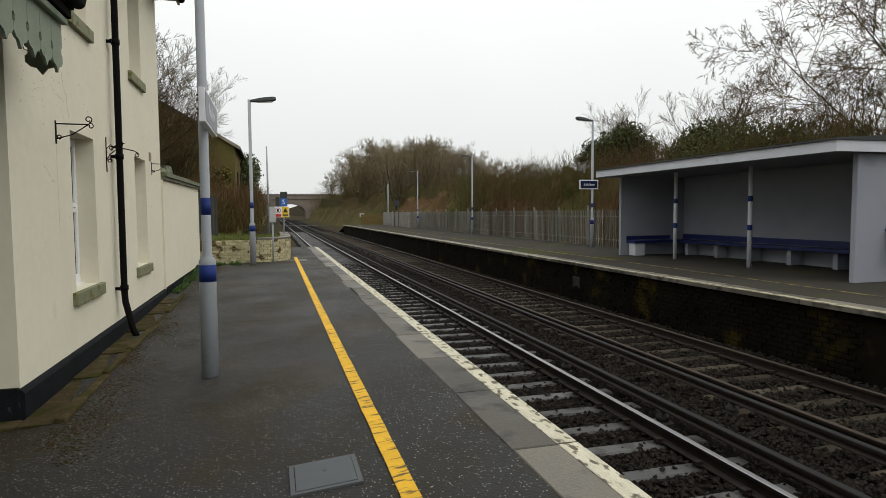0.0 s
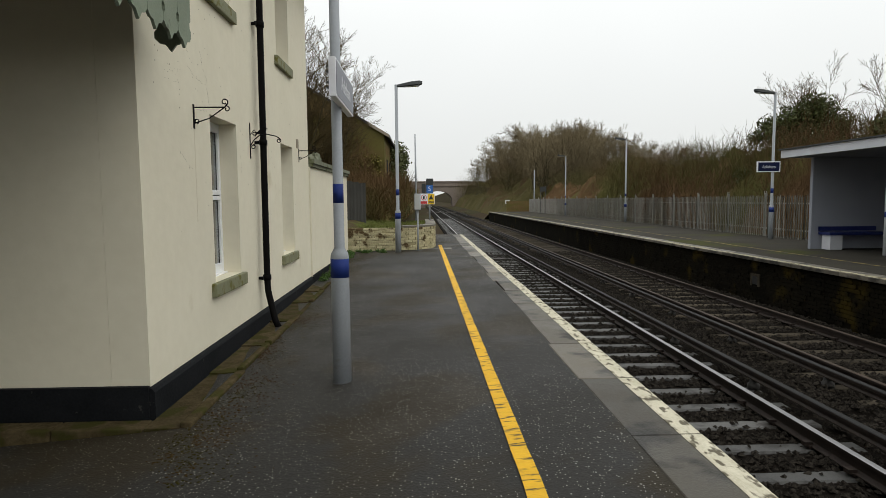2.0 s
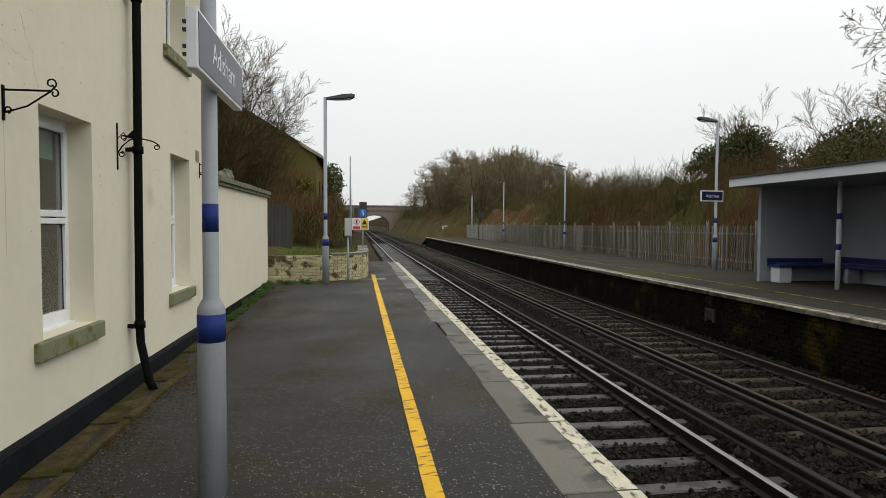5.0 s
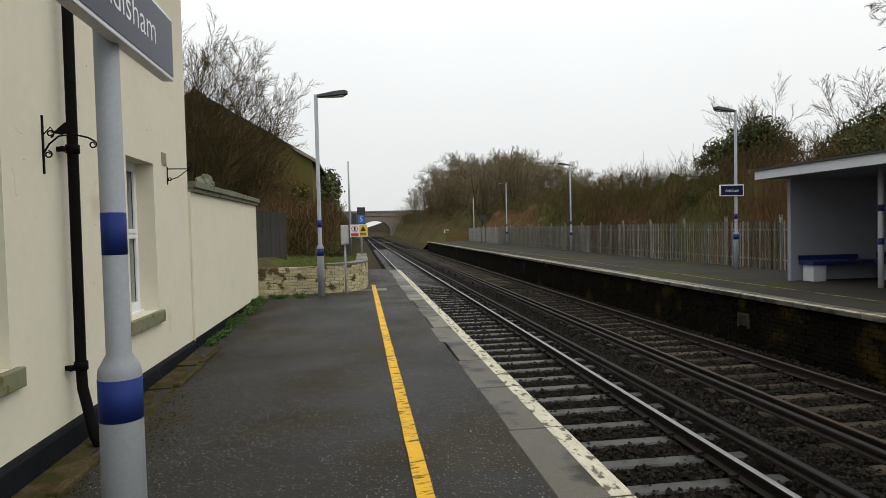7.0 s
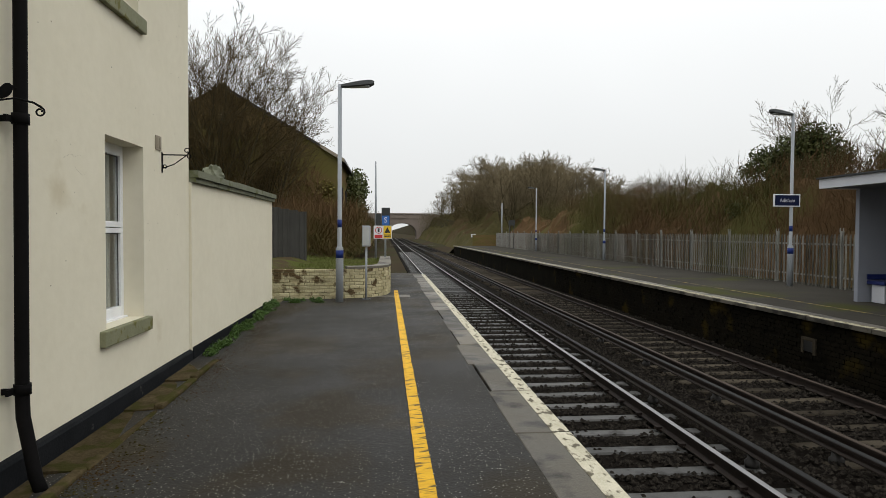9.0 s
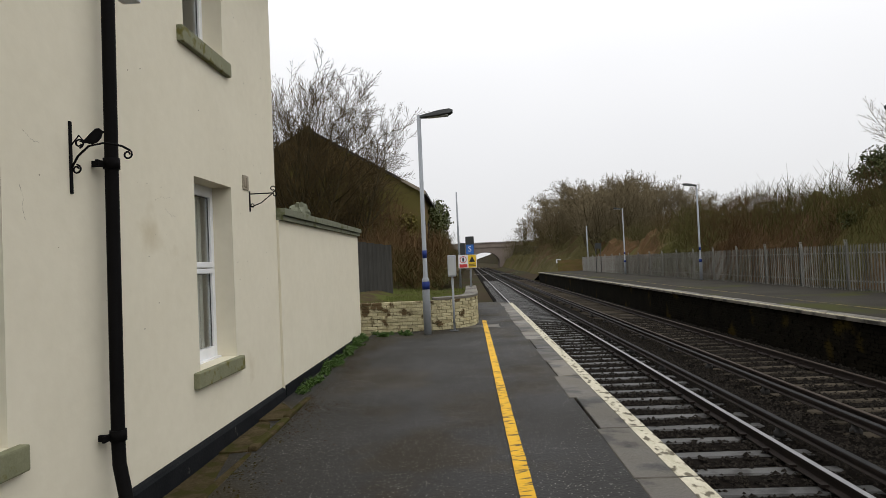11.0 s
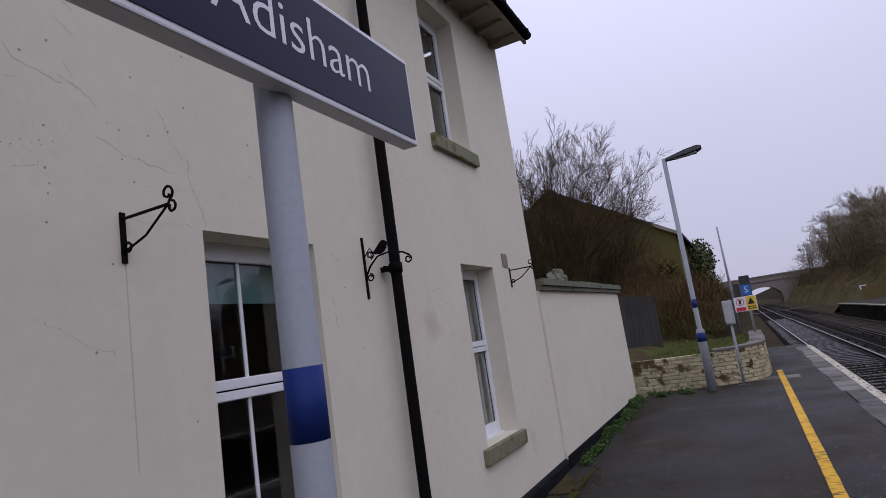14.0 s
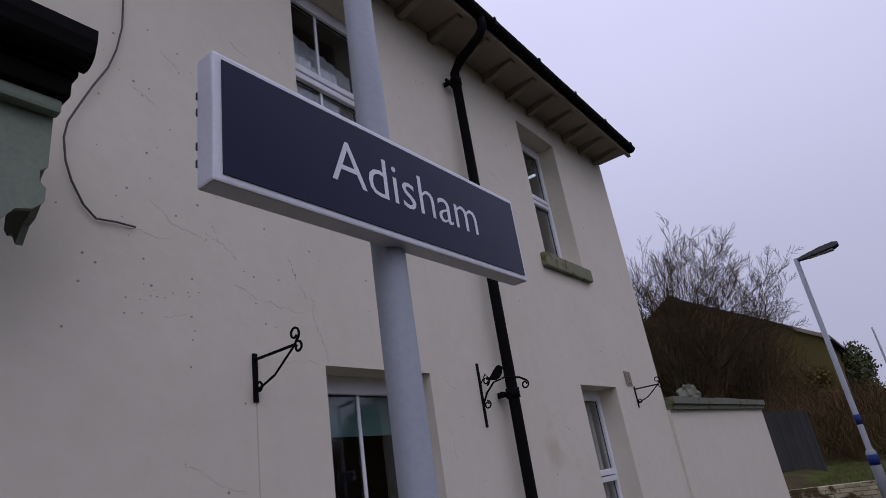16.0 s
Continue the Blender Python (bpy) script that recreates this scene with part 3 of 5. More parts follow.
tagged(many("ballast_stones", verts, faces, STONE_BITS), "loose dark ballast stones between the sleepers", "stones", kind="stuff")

# stone kerb along the foot of the house
house_kerb = thing("kerb", "worn mossy stone kerb along the foot of the house", "kerb", kind="structure")
y = -0.19
while y < 7.0:
    ln = rng.uniform(1.0, 1.6)
    y1 = min(y + ln, 7.0)
    zz = platform_z(0.2, (y + y1) / 2)
    h = 0.055 if y < 3.6 or y > 4.6 else 0.015
    part("stone", soft_box(0.06, 0.325, y + 0.0005, y1 - 0.0005, zz - 0.1, zz + 0.006 + rng.uniform(0, 0.002), 0.002), KERB, house_kerb)
    part("stone", soft_box(0.325, 0.405 + rng.uniform(-0.012, 0.014), y + 0.003, y1 - 0.003, zz - 0.1, zz + h + rng.uniform(-0.008, 0.012), 0.022, 3), KERB, house_kerb)
    y = y1
x = 0.05
while x > -2.6:
    x1 = x - rng.uniform(0.6, 0.9)
    zz = platform_z(0, -0.2)
    part("stone", soft_box(x1 + 0.006, x - 0.006, -0.19, 0.005, zz - 0.1, zz + 0.03, 0.012), KERB, house_kerb)
    x = x1

# ---- the station house ----
END, EAVE = 7.13, 5.62
house = thing("station_house", "two-storey cream rendered station house with a black plinth", "house")
W1, W2 = (1.70, 2.59), (4.84, 5.69)
U1, U2 = (1.64, 2.50), (4.73, 5.59)
HOLES = [(*W1, 0.60, 2.345), (*W2, 0.60, 2.345), (*U1, 3.63, 5.225), (*U2, 3.63, 5.225)]
wall = part("wall", holed_wall([0.09, END], [-0.5, 0.06, EAVE], HOLES, lambda u, v, t: (t, u, v), -0.30, 0.0), RENDER_WALL, house)
part("side_wall", boxes((-3.2, -0.302, 0.09, 0.36, -0.5, EAVE)), RENDER_WALL, house)
part("end_wall", boxes((-6.5, -0.302, END - 0.3, END, -0.5, EAVE)), RENDER_WALL, house)
part("rear_wall", boxes((-6.5, -6.2, -9, END - 0.302, -0.5, EAVE)), RENDER_WALL, house)
part("recessed_wall", boxes((-3.5, -3.202, -9, 0.3, -0.5, EAVE)), RENDER_WALL, house)
part("near_end_wall", boxes((-6.198, -3.502, -9, -8.7, -0.5, EAVE)), RENDER_WALL, house)
bm = bmesh.new()
for y0, y1 in ((0.06, 3.3), (3.3, END + 0.01)):
    profile_y(bm, [(0.002, -0.45), (0.045, -0.45), (0.045, -0.06), (0.03, -0.035), (0.002, -0.02)], y0, y1)
plinth = part("plinth", bm, PLINTH, house, "black painted plinth")
part("plinth", boxes((-3.2, 0.0, 0.045, 0.088, -0.45, -0.01)), PLINTH, house, "black painted plinth")
# floors and rooms behind the panes, near black to paint in their shade
part("room_lining", boxes((-2.6, -2.55, 0.37, 6.82, -0.3, 5.7), (-2.55, -0.31, 0.37, 6.82, 2.75, 2.95), (-2.55, -0.31, 0.37, 6.82, -0.32, -0.3), (-2.55, -0.31, 3.6, 3.7, -0.3, 2.75), (-2.55, -0.31, 3.6, 3.7, 2.95, 5.7), (-2.55, -0.31, 0.37, 6.82, 5.66, 5.7)), ROOM_SHADE, house)
# slate roof, soffit, rafter feet
bm = bmesh.new()
profile_y(bm, [(0.44, EAVE - 0.06), (0.44, EAVE), (-3.35, EAVE + 1.9), (-7.0, EAVE), (-7.0, EAVE - 0.06), (-3.35, EAVE + 1.75)], -9.2, END + 0.02)
part("roof", bm, SLATE, house, "grey slate roof")
part("soffit", boxes((0.002, 0.42, -0.3, END + 0.02, EAVE - 0.10, EAVE - 0.075)), SOFFIT, house, "cream boarded soffit")
part("fascia", boxes((0.40, 0.44, -0.3, END + 0.05, EAVE - 0.16, EAVE - 0.01)), SOFFIT, house)
for i in range(16):
    y = 0.1 + i * 0.45
    bm = bmesh.new()
    profile_y(bm, [(0.004, EAVE - 0.19), (0.05, EAVE - 0.19), (0.36, EAVE - 0.13), (0.38, EAVE - 0.102), (0.004, EAVE - 0.102)], y, y + 0.07)
    part("rafter_foot", bm, SOFFIT, house)
bm = bmesh.new()
out = [(0.47 + 0.065 * math.cos(a), EAVE - 0.06 + 0.065 * math.sin(a)) for a in (math.pi * (1 + k / 8) for k in range(9))]
inn = [(0.47 + 0.055 * math.cos(a), EAVE - 0.06 + 0.055 * math.sin(a)) for a in (math.pi * (2 - k / 8) for k in range(9))]
profile_y(bm, out + inn, -0.3, END + 0.03)
gutter = part("gutter", bm, BLACK_PIPE, house, "black half-round gutter")
for i in range(9):
    y = 0.2 + i * 0.85
    part("gutter_bracket", boxes((0.435, 0.542, y, y + 0.03, EAVE - 0.13, EAVE - 0.042)), BLACK_PIPE, gutter)
bm = bmesh.new()
tube(bm, [(0.47, 3.45, EAVE - 0.11), (0.47, 3.45, EAVE - 0.22), (0.42, 3.45, EAVE - 0.28), (0.17, 3.45, EAVE - 0.42), (0.10, 3.45, EAVE - 0.5), (0.10, 3.44, 4.0), (0.10, 3.42, 2.2), (0.10, 3.40, 0.42), (0.11, 3.39, 0.25), (0.20, 3.36, -0.14), (0.25, 3.34, -0.24)],
     0.042, 12)
pipe = part("downpipe", bm, BLACK_PIPE, house, "black cast downpipe with collars")
for z in (0.40, 2.18, 3.7, 4.98):
    bm = bmesh.new()
    tube(bm, [(0.10, 3.40 + z * 0.009, z), (0.10, 3.40 + z * 0.009, z + 0.07)], 0.053, 12)
    part("collar", bm, BLACK_PIPE, pipe)
    part("pipe_bracket", boxes((0.001, 0.05, 3.34 + z * 0.009, 3.36 + z * 0.009, z + 0.01, z + 0.05), (0.05, 0.07, 3.30 + z * 0.009, 3.50 + z * 0.009, z + 0.01, z + 0.05)), BLACK_PIPE, pipe)


def window(y0, y1, z0, z1, blind):
    """White two-light window set back in its reveal, with a painted sill."""
    xo, w = -0.20, 0.06
    zm = (z0 + z1) / 2 + 0.045
    bm = boxes((xo - 0.06, xo, y0, y0 + w, z0, z1), (xo - 0.06, xo, y1 - w, y1, z0, z1), (xo - 0.06, xo, y0 + w, y1 - w, z0, z0 + w + 0.06), (xo - 0.06, xo, y0 + w, y1 - w, z1 - w - 0.045, z1),
               (xo - 0.06, xo + 0.008, y0 + w, y1 - w, zm - 0.055, zm - 0.005), (xo - 0.06, xo + 0.012, y0 + w, y1 - w, zm + 0.004, zm + 0.06))
    bmesh.ops.bevel(bm, geom=bm.edges[:], offset=0.005, segments=1, affect="EDGES")
    win = part("window", bm, UPVC, house, "white plastic window with two lights")
    for a, b in ((z0 + w + 0.06, zm - 0.055), (zm + 0.06, z1 - w - 0.045)):
        pane = part("pane", boxes((xo - 0.04, xo - 0.034, y0 + w, y1 - w, a, b)), GLASS, win, "glass pane")
        pane.visible_shadow = False
        part("glazing_bar", boxes((xo - 0.033, xo - 0.024, (y0 + y1) / 2 - 0.011, (y0 + y1) / 2 + 0.011, a, b)), UPVC, win)
        part("gasket", boxes((xo - 0.033, xo - 0.026, y0 + w, y0 + w + 0.008, a, b), (xo - 0.033, xo - 0.026, y1 - w - 0.008, y1 - w, a, b), (xo - 0.033, xo - 0.026, y0 + w + 0.008, y1 - w - 0.008, b - 0.008, b)), BLACK_PRINT, win)
    sill = soft_box(-0.20, 0.055, y0 - 0.13, y1 + 0.09, z0 - 0.145, z0 - 0.003, 0.012)
    part("sill", sill, SILL, win, "green-grey painted stone sill")
    part("sill_board", boxes((xo - 0.05, xo + 0.04, y0 + 0.002, y1 - 0.002, z0 - 0.002, z0 + 0.018)), UPVC, win)
    if blind == "full":
        bm = bmesh.new()
        for i in range(9):
            u = y0 + w + (y1 - y0 - 2 * w) * i / 9
            box(bm, xo - 0.13, xo - 0.11, u + 0.004, u + (y1 - y0 - 2 * w) / 9 - 0.004, z0 + 0.05, z1 - 0.1)
        part("blind", bm, BLIND, win, "grey vertical blind")
    elif blind == "roller":
        part("blind", boxes((xo - 0.10, xo - 0.096, y0 + w, y1 - w, z1 - 0.335, z1 - 0.08)), TEAL_BLIND, win, "half-drawn pale teal roller blind")
    elif blind == "curtain":
        bm = bmesh.new()
        pts = [(xo - 0.09 + 0.015 * math.sin(i * 1.7), y0 + w + i * 0.03) for i in range(10)]
        a = [bm.verts.new((x, y, z0)) for x, y in pts]
        b = [bm.verts.new((x, y, z1)) for x, y in pts]
        for i in range(9):
            bm.faces.new((a[i], a[i + 1], b[i + 1], b[i]))
        bmesh.ops.solidify(bm, geom=bm.faces[:], thickness=0.004)
        part("curtain", bm, UPVC, win, "white net curtain")
    # bright sheet paints in the sky's reflection; slanted top leaves the eaves' dark one
    elif blind == "net":
        bm = bmesh.new()
        pts = [(xo - 0.085 + 0.008 * math.sin(i * 1.7), y0 + w + (y1 - y0 - 2 * w) * i / 30) for i in range(31)]
        a = [bm.verts.new((x, y, z0 + 0.05)) for x, y in pts]
        b = [bm.verts.new((x, y, z1 - 0.30 - 0.16 * i / 30)) for i, (x, y) in enumerate(pts)]
        for i in range(30):
            bm.faces.new((a[i], a[i + 1], b[i + 1], b[i]))
        bmesh.ops.solidify(bm, geom=bm.faces[:], thickness=0.003)
        part("curtain", bm, NET_SKY, win, "pale net curtain with the sky's reflection in its colour")


window(*W1, 0.60, 2.345, "roller")
window(*W2, 0.60, 2.345, "full")
window(*U1, 3.63, 5.225, "net")
window(*U2, 3.63, 5.225, "curtain")
bm = boxes((0.001, 0.012, 6.01, 6.17, 2.37, 2.525))
for i in range(2):
    box(bm, 0.012, 0.018, 6.03 + i * 0.07, 6.08 + i * 0.07, 2.395, 2.50)
part("vent", bm, SOFFIT, house, "small cream wall vent")


def curl(bm, cx, cy, cz, r, turns, start, flip=1, thick=0.006):
    """A flat spiral in the x-z plane."""
    pts = []
    for i in range(int(10 * turns) + 1):
        a = start + flip * 2 * math.pi * i / 10
        q = r * (1 - 0.55 * i / (10 * turns))
        pts.append((cx + q * math.cos(a), cy, cz + q * math.sin(a)))
    tube(bm, pts, thick, 5)


def bracket(y, z, reach, drop):
    b = thing("hanging_bracket", "thin black iron hanging bracket fixed to the wall", "bracket", (0, y, z), "wall brackets")
    part("back_bar", boxes((0.001, 0.009, -0.013, 0.013, -drop, 0.03)), BLACK_IRON, b)
    bm = bmesh.new()
    tube(bm, [(0.008, 0, 0), (reach, 0, 0.0)], 0.007, 6)
    part("arm", bm, BLACK_IRON, b)
    bm = bmesh.new()
    tube(bm, [(0.008, 0, -drop + 0.05), (reach * 0.5, 0, -drop * 0.52), (reach, 0, 0.0), (reach + 0.02, 0, 0.03)], 0.006, 6)
    part("brace", bm, BLACK_IRON, b)
    for c in ((reach + 0.0, 0, 0.05, 0.035, 1.1, -1.2, 1), (reach + 0.02, 0, -0.015, 0.028, 0.9, 1.6, -1), (0.03, 0, -drop + 0.07, 0.025, 1.0, -1.5, 1)):
        bm = bmesh.new()
        curl(bm, *c)
        part("scroll", bm, BLACK_IRON, b)


bracket(1.25, 2.345, 0.30, 0.20)
bracket(6.21, 2.335, 0.27, 0.20)
bird = thing("bird_bracket", "black iron scroll bracket with a perched bird outline", "bracket", (0, 3.15, 2.41), "wall brackets")
part("back_bar", boxes((0.001, 0.009, -0.012, 0.012, -0.42, 0.03)), BLACK_IRON, bird)
bm = bmesh.new()
tube(bm, [(0.008, 0, -0.26), (0.05, 0, -0.19), (0.12, 0, -0.13), (0.22, 0, -0.115), (0.33, 0, -0.14), (0.38, 0, -0.17)], 0.007, 6)
part("arm", bm, BLACK_IRON, bird)
for c in ((0.365, 0, -0.195, 0.03, 1.2, 1.2, -1), (0.04, 0, -0.27, 0.03, 1.2, 1.5, -1), (0.06, 0, -0.11, 0.03, 1.2, -1.5, 1)):
    bm = bmesh.new()
    curl(bm, *c)
    part("scroll", bm, BLACK_IRON, bird)
bm = bmesh.new()
tube(bm, [(0.008, 0, -0.12), (0.06, 0, -0.06), (0.10, 0, -0.11)], 0.005, 5)
part("scroll", bm, BLACK_IRON, bird)
bm = bmesh.new()
shape = [(0.06, -0.10), (0.10, -0.085), (0.13, -0.055), (0.165, -0.025), (0.19, -0.022), (0.21, -0.04), (0.235, -0.048), (0.21, -0.055), (0.20, -0.085), (0.175, -0.11), (0.14, -0.12), (0.10, -0.11)]
a = [bm.verts.new((x, -0.003, z)) for x, z in shape]
b = [bm.verts.new((x, 0.003, z)) for x, z in shape]
bm.faces.new(a)
bm.faces.new(b[::-1])
for i in range(len(shape)):
    bm.faces.new((a[i], b[i], b[(i + 1) % len(shape)], a[(i + 1) % len(shape)]))
part("silhouette", bm, BLACK_IRON, bird)

bm = bmesh.new()
tube(bm, [(0.012, 0.56, 5.52), (0.012, 0.555, 4.5), (0.012, 0.551, 4.1), (0.018, 0.551, 3.92), (0.02, 0.53, 3.77), (0.015, 0.50, 3.655), (0.022, 0.44, 3.52), (0.028, 0.394, 3.405), (0.03, 0.35, 3.29), (0.028, 0.341, 3.21), (0.02, 0.358, 3.11), (0.016, 0.387, 3.03), (0.014, 0.44, 2.935), (0.012, 0.494, 2.886), (0.012, 0.575, 2.892), (0.012, 0.657, 2.889)], 0.0048, 6)
cable = part("wall_cable", bm, CABLE)
tagged(cable, "thin grey cable hanging loose on the cream wall", "cable")

# cracks, pits and a rust streak in the render
crack_rng = random.Random(31)
for y, z, ln, a in ((1.718, 2.36, 0.18, 2.0), (1.66, 2.53, 0.20, 1.75), (1.61, 2.70, 0.30, 2.1), (1.152, 2.708, 0.48, 0.0), (1.27, 2.37, 0.42, -0.02), (0.72, 3.05, 0.36, -0.35), (1.0, 2.95, 0.22, -0.5),
                    (0.55, 2.90, 0.30, -0.25), (0.95, 3.35, 0.16, -0.4), (0.98, 3.22, 0.12, -0.7), (1.02, 3.02, 0.14, -1.2), (0.62, 3.62, 0.14, -0.5), (0.8, 2.50, 0.12, 0.2), (0.9, 1.9, 0.35, -0.6),
                    (2.75, 2.3, 0.16, -0.2), (4.15, 2.05, 0.30, 0.12), (4.3, 2.0, 0.2, -0.3), (2.72, 2.0, 0.22, -1.4), (0.75, 3.9, 0.12, -0.6), (1.15, 4.2, 0.14, -0.3), (1.25, 3.4, 0.1, -0.3), (3.9, 4.3, 0.2, -0.2)):
    pts, q = [], Vector((0.0005, y, z))
    for i in range(17):
        pts.append(q.copy())
        a2 = a + crack_rng.uniform(-0.7, 0.7)
        q = q + Vector((0, math.cos(a2), math.sin(a2))) * ln / 16
    bm = bmesh.new()
    tube(bm, pts, [crack_rng.uniform(0.0001, 0.0008) for _ in pts], 4)
    part("crack", bm, CRACK, wall)
bm = bmesh.new()
for i in range(190):
    y, z, r = crack_rng.uniform(0.15, 6.9), crack_rng.uniform(1.0, 5.3), crack_rng.uniform(0.002, 0.007)
    if i < 16:
        y, z, r = crack_rng.gauss(0.82, 0.09), crack_rng.gauss(2.62, 0.04), r * 0.6
    elif i < 70:
        y, z = crack_rng.uniform(0.3, 1.6), crack_rng.uniform(2.4, 4.0)
    if any(h[0] - 0.1 < y < h[1] + 0.1 and h[2] - 0.2 < z < h[3] + 0.05 for h in HOLES):
        continue
    tube(bm, [(-0.001, y, z), (0.0012, y, z)], r, 6)
pits = part("pits", bm, CRACK, wall)
tagged(pits, "small dark pits in the render", kind="stuff")
part("stain", boxes((0.0003, 0.0012, 1.254, 1.2595, 1.25, 2.15)), STAIN, wall, "thin rust streak below the bracket")

# canopy over the recess
canopy = thing("platform_canopy", "dark timber canopy with a pale green scalloped valance", "canopy")
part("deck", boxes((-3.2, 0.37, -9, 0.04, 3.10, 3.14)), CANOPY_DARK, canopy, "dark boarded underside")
bm = bmesh.new()
profile_y(bm, [(0.50, 3.16), (0.50, 3.27), (-3.2, 3.72), (-3.2, 3.16)], -9, 0.04)
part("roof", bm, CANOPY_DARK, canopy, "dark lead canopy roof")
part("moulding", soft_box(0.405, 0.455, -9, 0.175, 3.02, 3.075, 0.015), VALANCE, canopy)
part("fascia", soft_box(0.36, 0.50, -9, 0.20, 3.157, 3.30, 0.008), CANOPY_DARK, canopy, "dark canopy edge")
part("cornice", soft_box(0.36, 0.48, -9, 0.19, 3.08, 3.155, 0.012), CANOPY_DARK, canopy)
bm = bmesh.new()
out = [(0.525 + 0.06 * math.cos(a), 3.235 + 0.06 * math.sin(a)) for a in (math.pi * (1 + k / 8) for k in range(9))]
profile_y(bm, out + [(0.592, 3.26), (0.592, 3.31), (0.46, 3.31)], -9, 0.215)
part("gutter", bm, BLACK_PIPE, canopy, "black canopy gutter")
board_bm = bmesh.new()
half = 0.122
shape = [(-half, 3.08), (-half, 2.83), (-half + 0.022, 2.81), (-half + 0.022, 2.77), (-half, 2.75), (-half, 2.70), (-half * 0.72, 2.665), (-half * 0.35, 2.655), (0, 2.60), (half * 0.35, 2.655), (half * 0.72, 2.665), (half, 2.70),
         (half, 2.75), (half - 0.022, 2.77), (half - 0.022, 2.81), (half, 2.83), (half, 3.08)]
a = [board_bm.verts.new((-0.011, y, z)) for y, z in shape]
b = [board_bm.verts.new((0.011, y, z)) for y, z in shape]
board_bm.faces.new(a[::-1])
board_bm.faces.new(b)
for i in range(len(shape)):
    board_bm.faces.new((a[i], a[(i + 1) % len(shape)], b[(i + 1) % len(shape)], b[i]))
board_mesh = bpy.data.meshes.new("valance_board")
board_bm.to_mesh(board_mesh)
board_bm.free()
board_mesh.materials.append(VALANCE)
for i in range(36):
    o = new("valance_board", board_mesh)
    o.parent, o.location = canopy, (0.392, 0.045 - i * 0.25, rng.uniform(-0.004, 0.004))
o = new("valance_board", board_mesh)
o.parent, o.location, o.rotation_euler = canopy, (0.255, 0.155, 0), (0, 0, radians(90))

# boundary wall beyond the house
garden = thing("boundary_wall", "cream rendered garden wall with a mossy stone coping", "wall")
A, B = Vector((0.03, END + 0.004)), Vector((0.12, 12.1))
d = (B - A).normalized()
nrm = Vector((d.y, -d.x))


def along(u, t, z):
    p = A + d * u + nrm * t
    return (p.x, p.y, z)


L = (B - A).length
garden_top = 2.105


def slanted(u0, u1, t0, t1, z0, z1, dz=0.0):
    bm = bmesh.new()
    v = [bm.verts.new(along(u, t, z + (dz if u == u1 else 0))) for u in (u0, u1) for t in (t0, t1) for z in (z0, z1)]
    for f in ((0, 1, 3, 2), (4, 6, 7, 5), (0, 4, 5, 1), (2, 3, 7, 6), (0, 2, 6, 4), (1, 5, 7, 3)):
        bm.faces.new([v[i] for i in f])
    return bm


part("body", slanted(0, L, -0.3, 0, -0.4, garden_top, 0.0), RENDER_WALL, garden)
u = 0.0
while u < L - 0.1:
    u1 = min(u + rng.uniform(0.8, 1.2), L + 0.03)
    part("coping_stone", slanted(u + 0.004, u1 - 0.004, -0.36, 0.05, garden_top + 0.002, garden_top + 0.06), COPE_GREEN, garden)
    part("coping_stone", slanted(u + 0.004, u1 - 0.004, -0.40, 0.085, garden_top + 0.064, garden_top + 0.145 + rng.uniform(0, 0.012)), COPE_GREEN, garden)
    u = u1
part("plinth", slanted(0.02, L, 0.002, 0.02, -0.4, 0.0, 0.06), PLINTH, garden, "blackened foot of the wall")
rock = bmesh.new()
bmesh.ops.create_icosphere(rock, subdivisions=3, radius=1)
for v in rock.verts:
    k = 1 + 0.45 * noise.noise(v.co * 1.6) + 0.22 * noise.noise(v.co * 4.5)
    v.co = Vector((v.co.x * 0.13 * k - 0.16, v.co.y * 0.32 * k + 8.9, v.co.z * 0.125 * k * (1.25 - 0.5 * v.co.y) + garden_top + 0.23))
tagged(part("boulder", rock, COPE_GREEN), "rough grey stone lying on the wall coping", "stone")


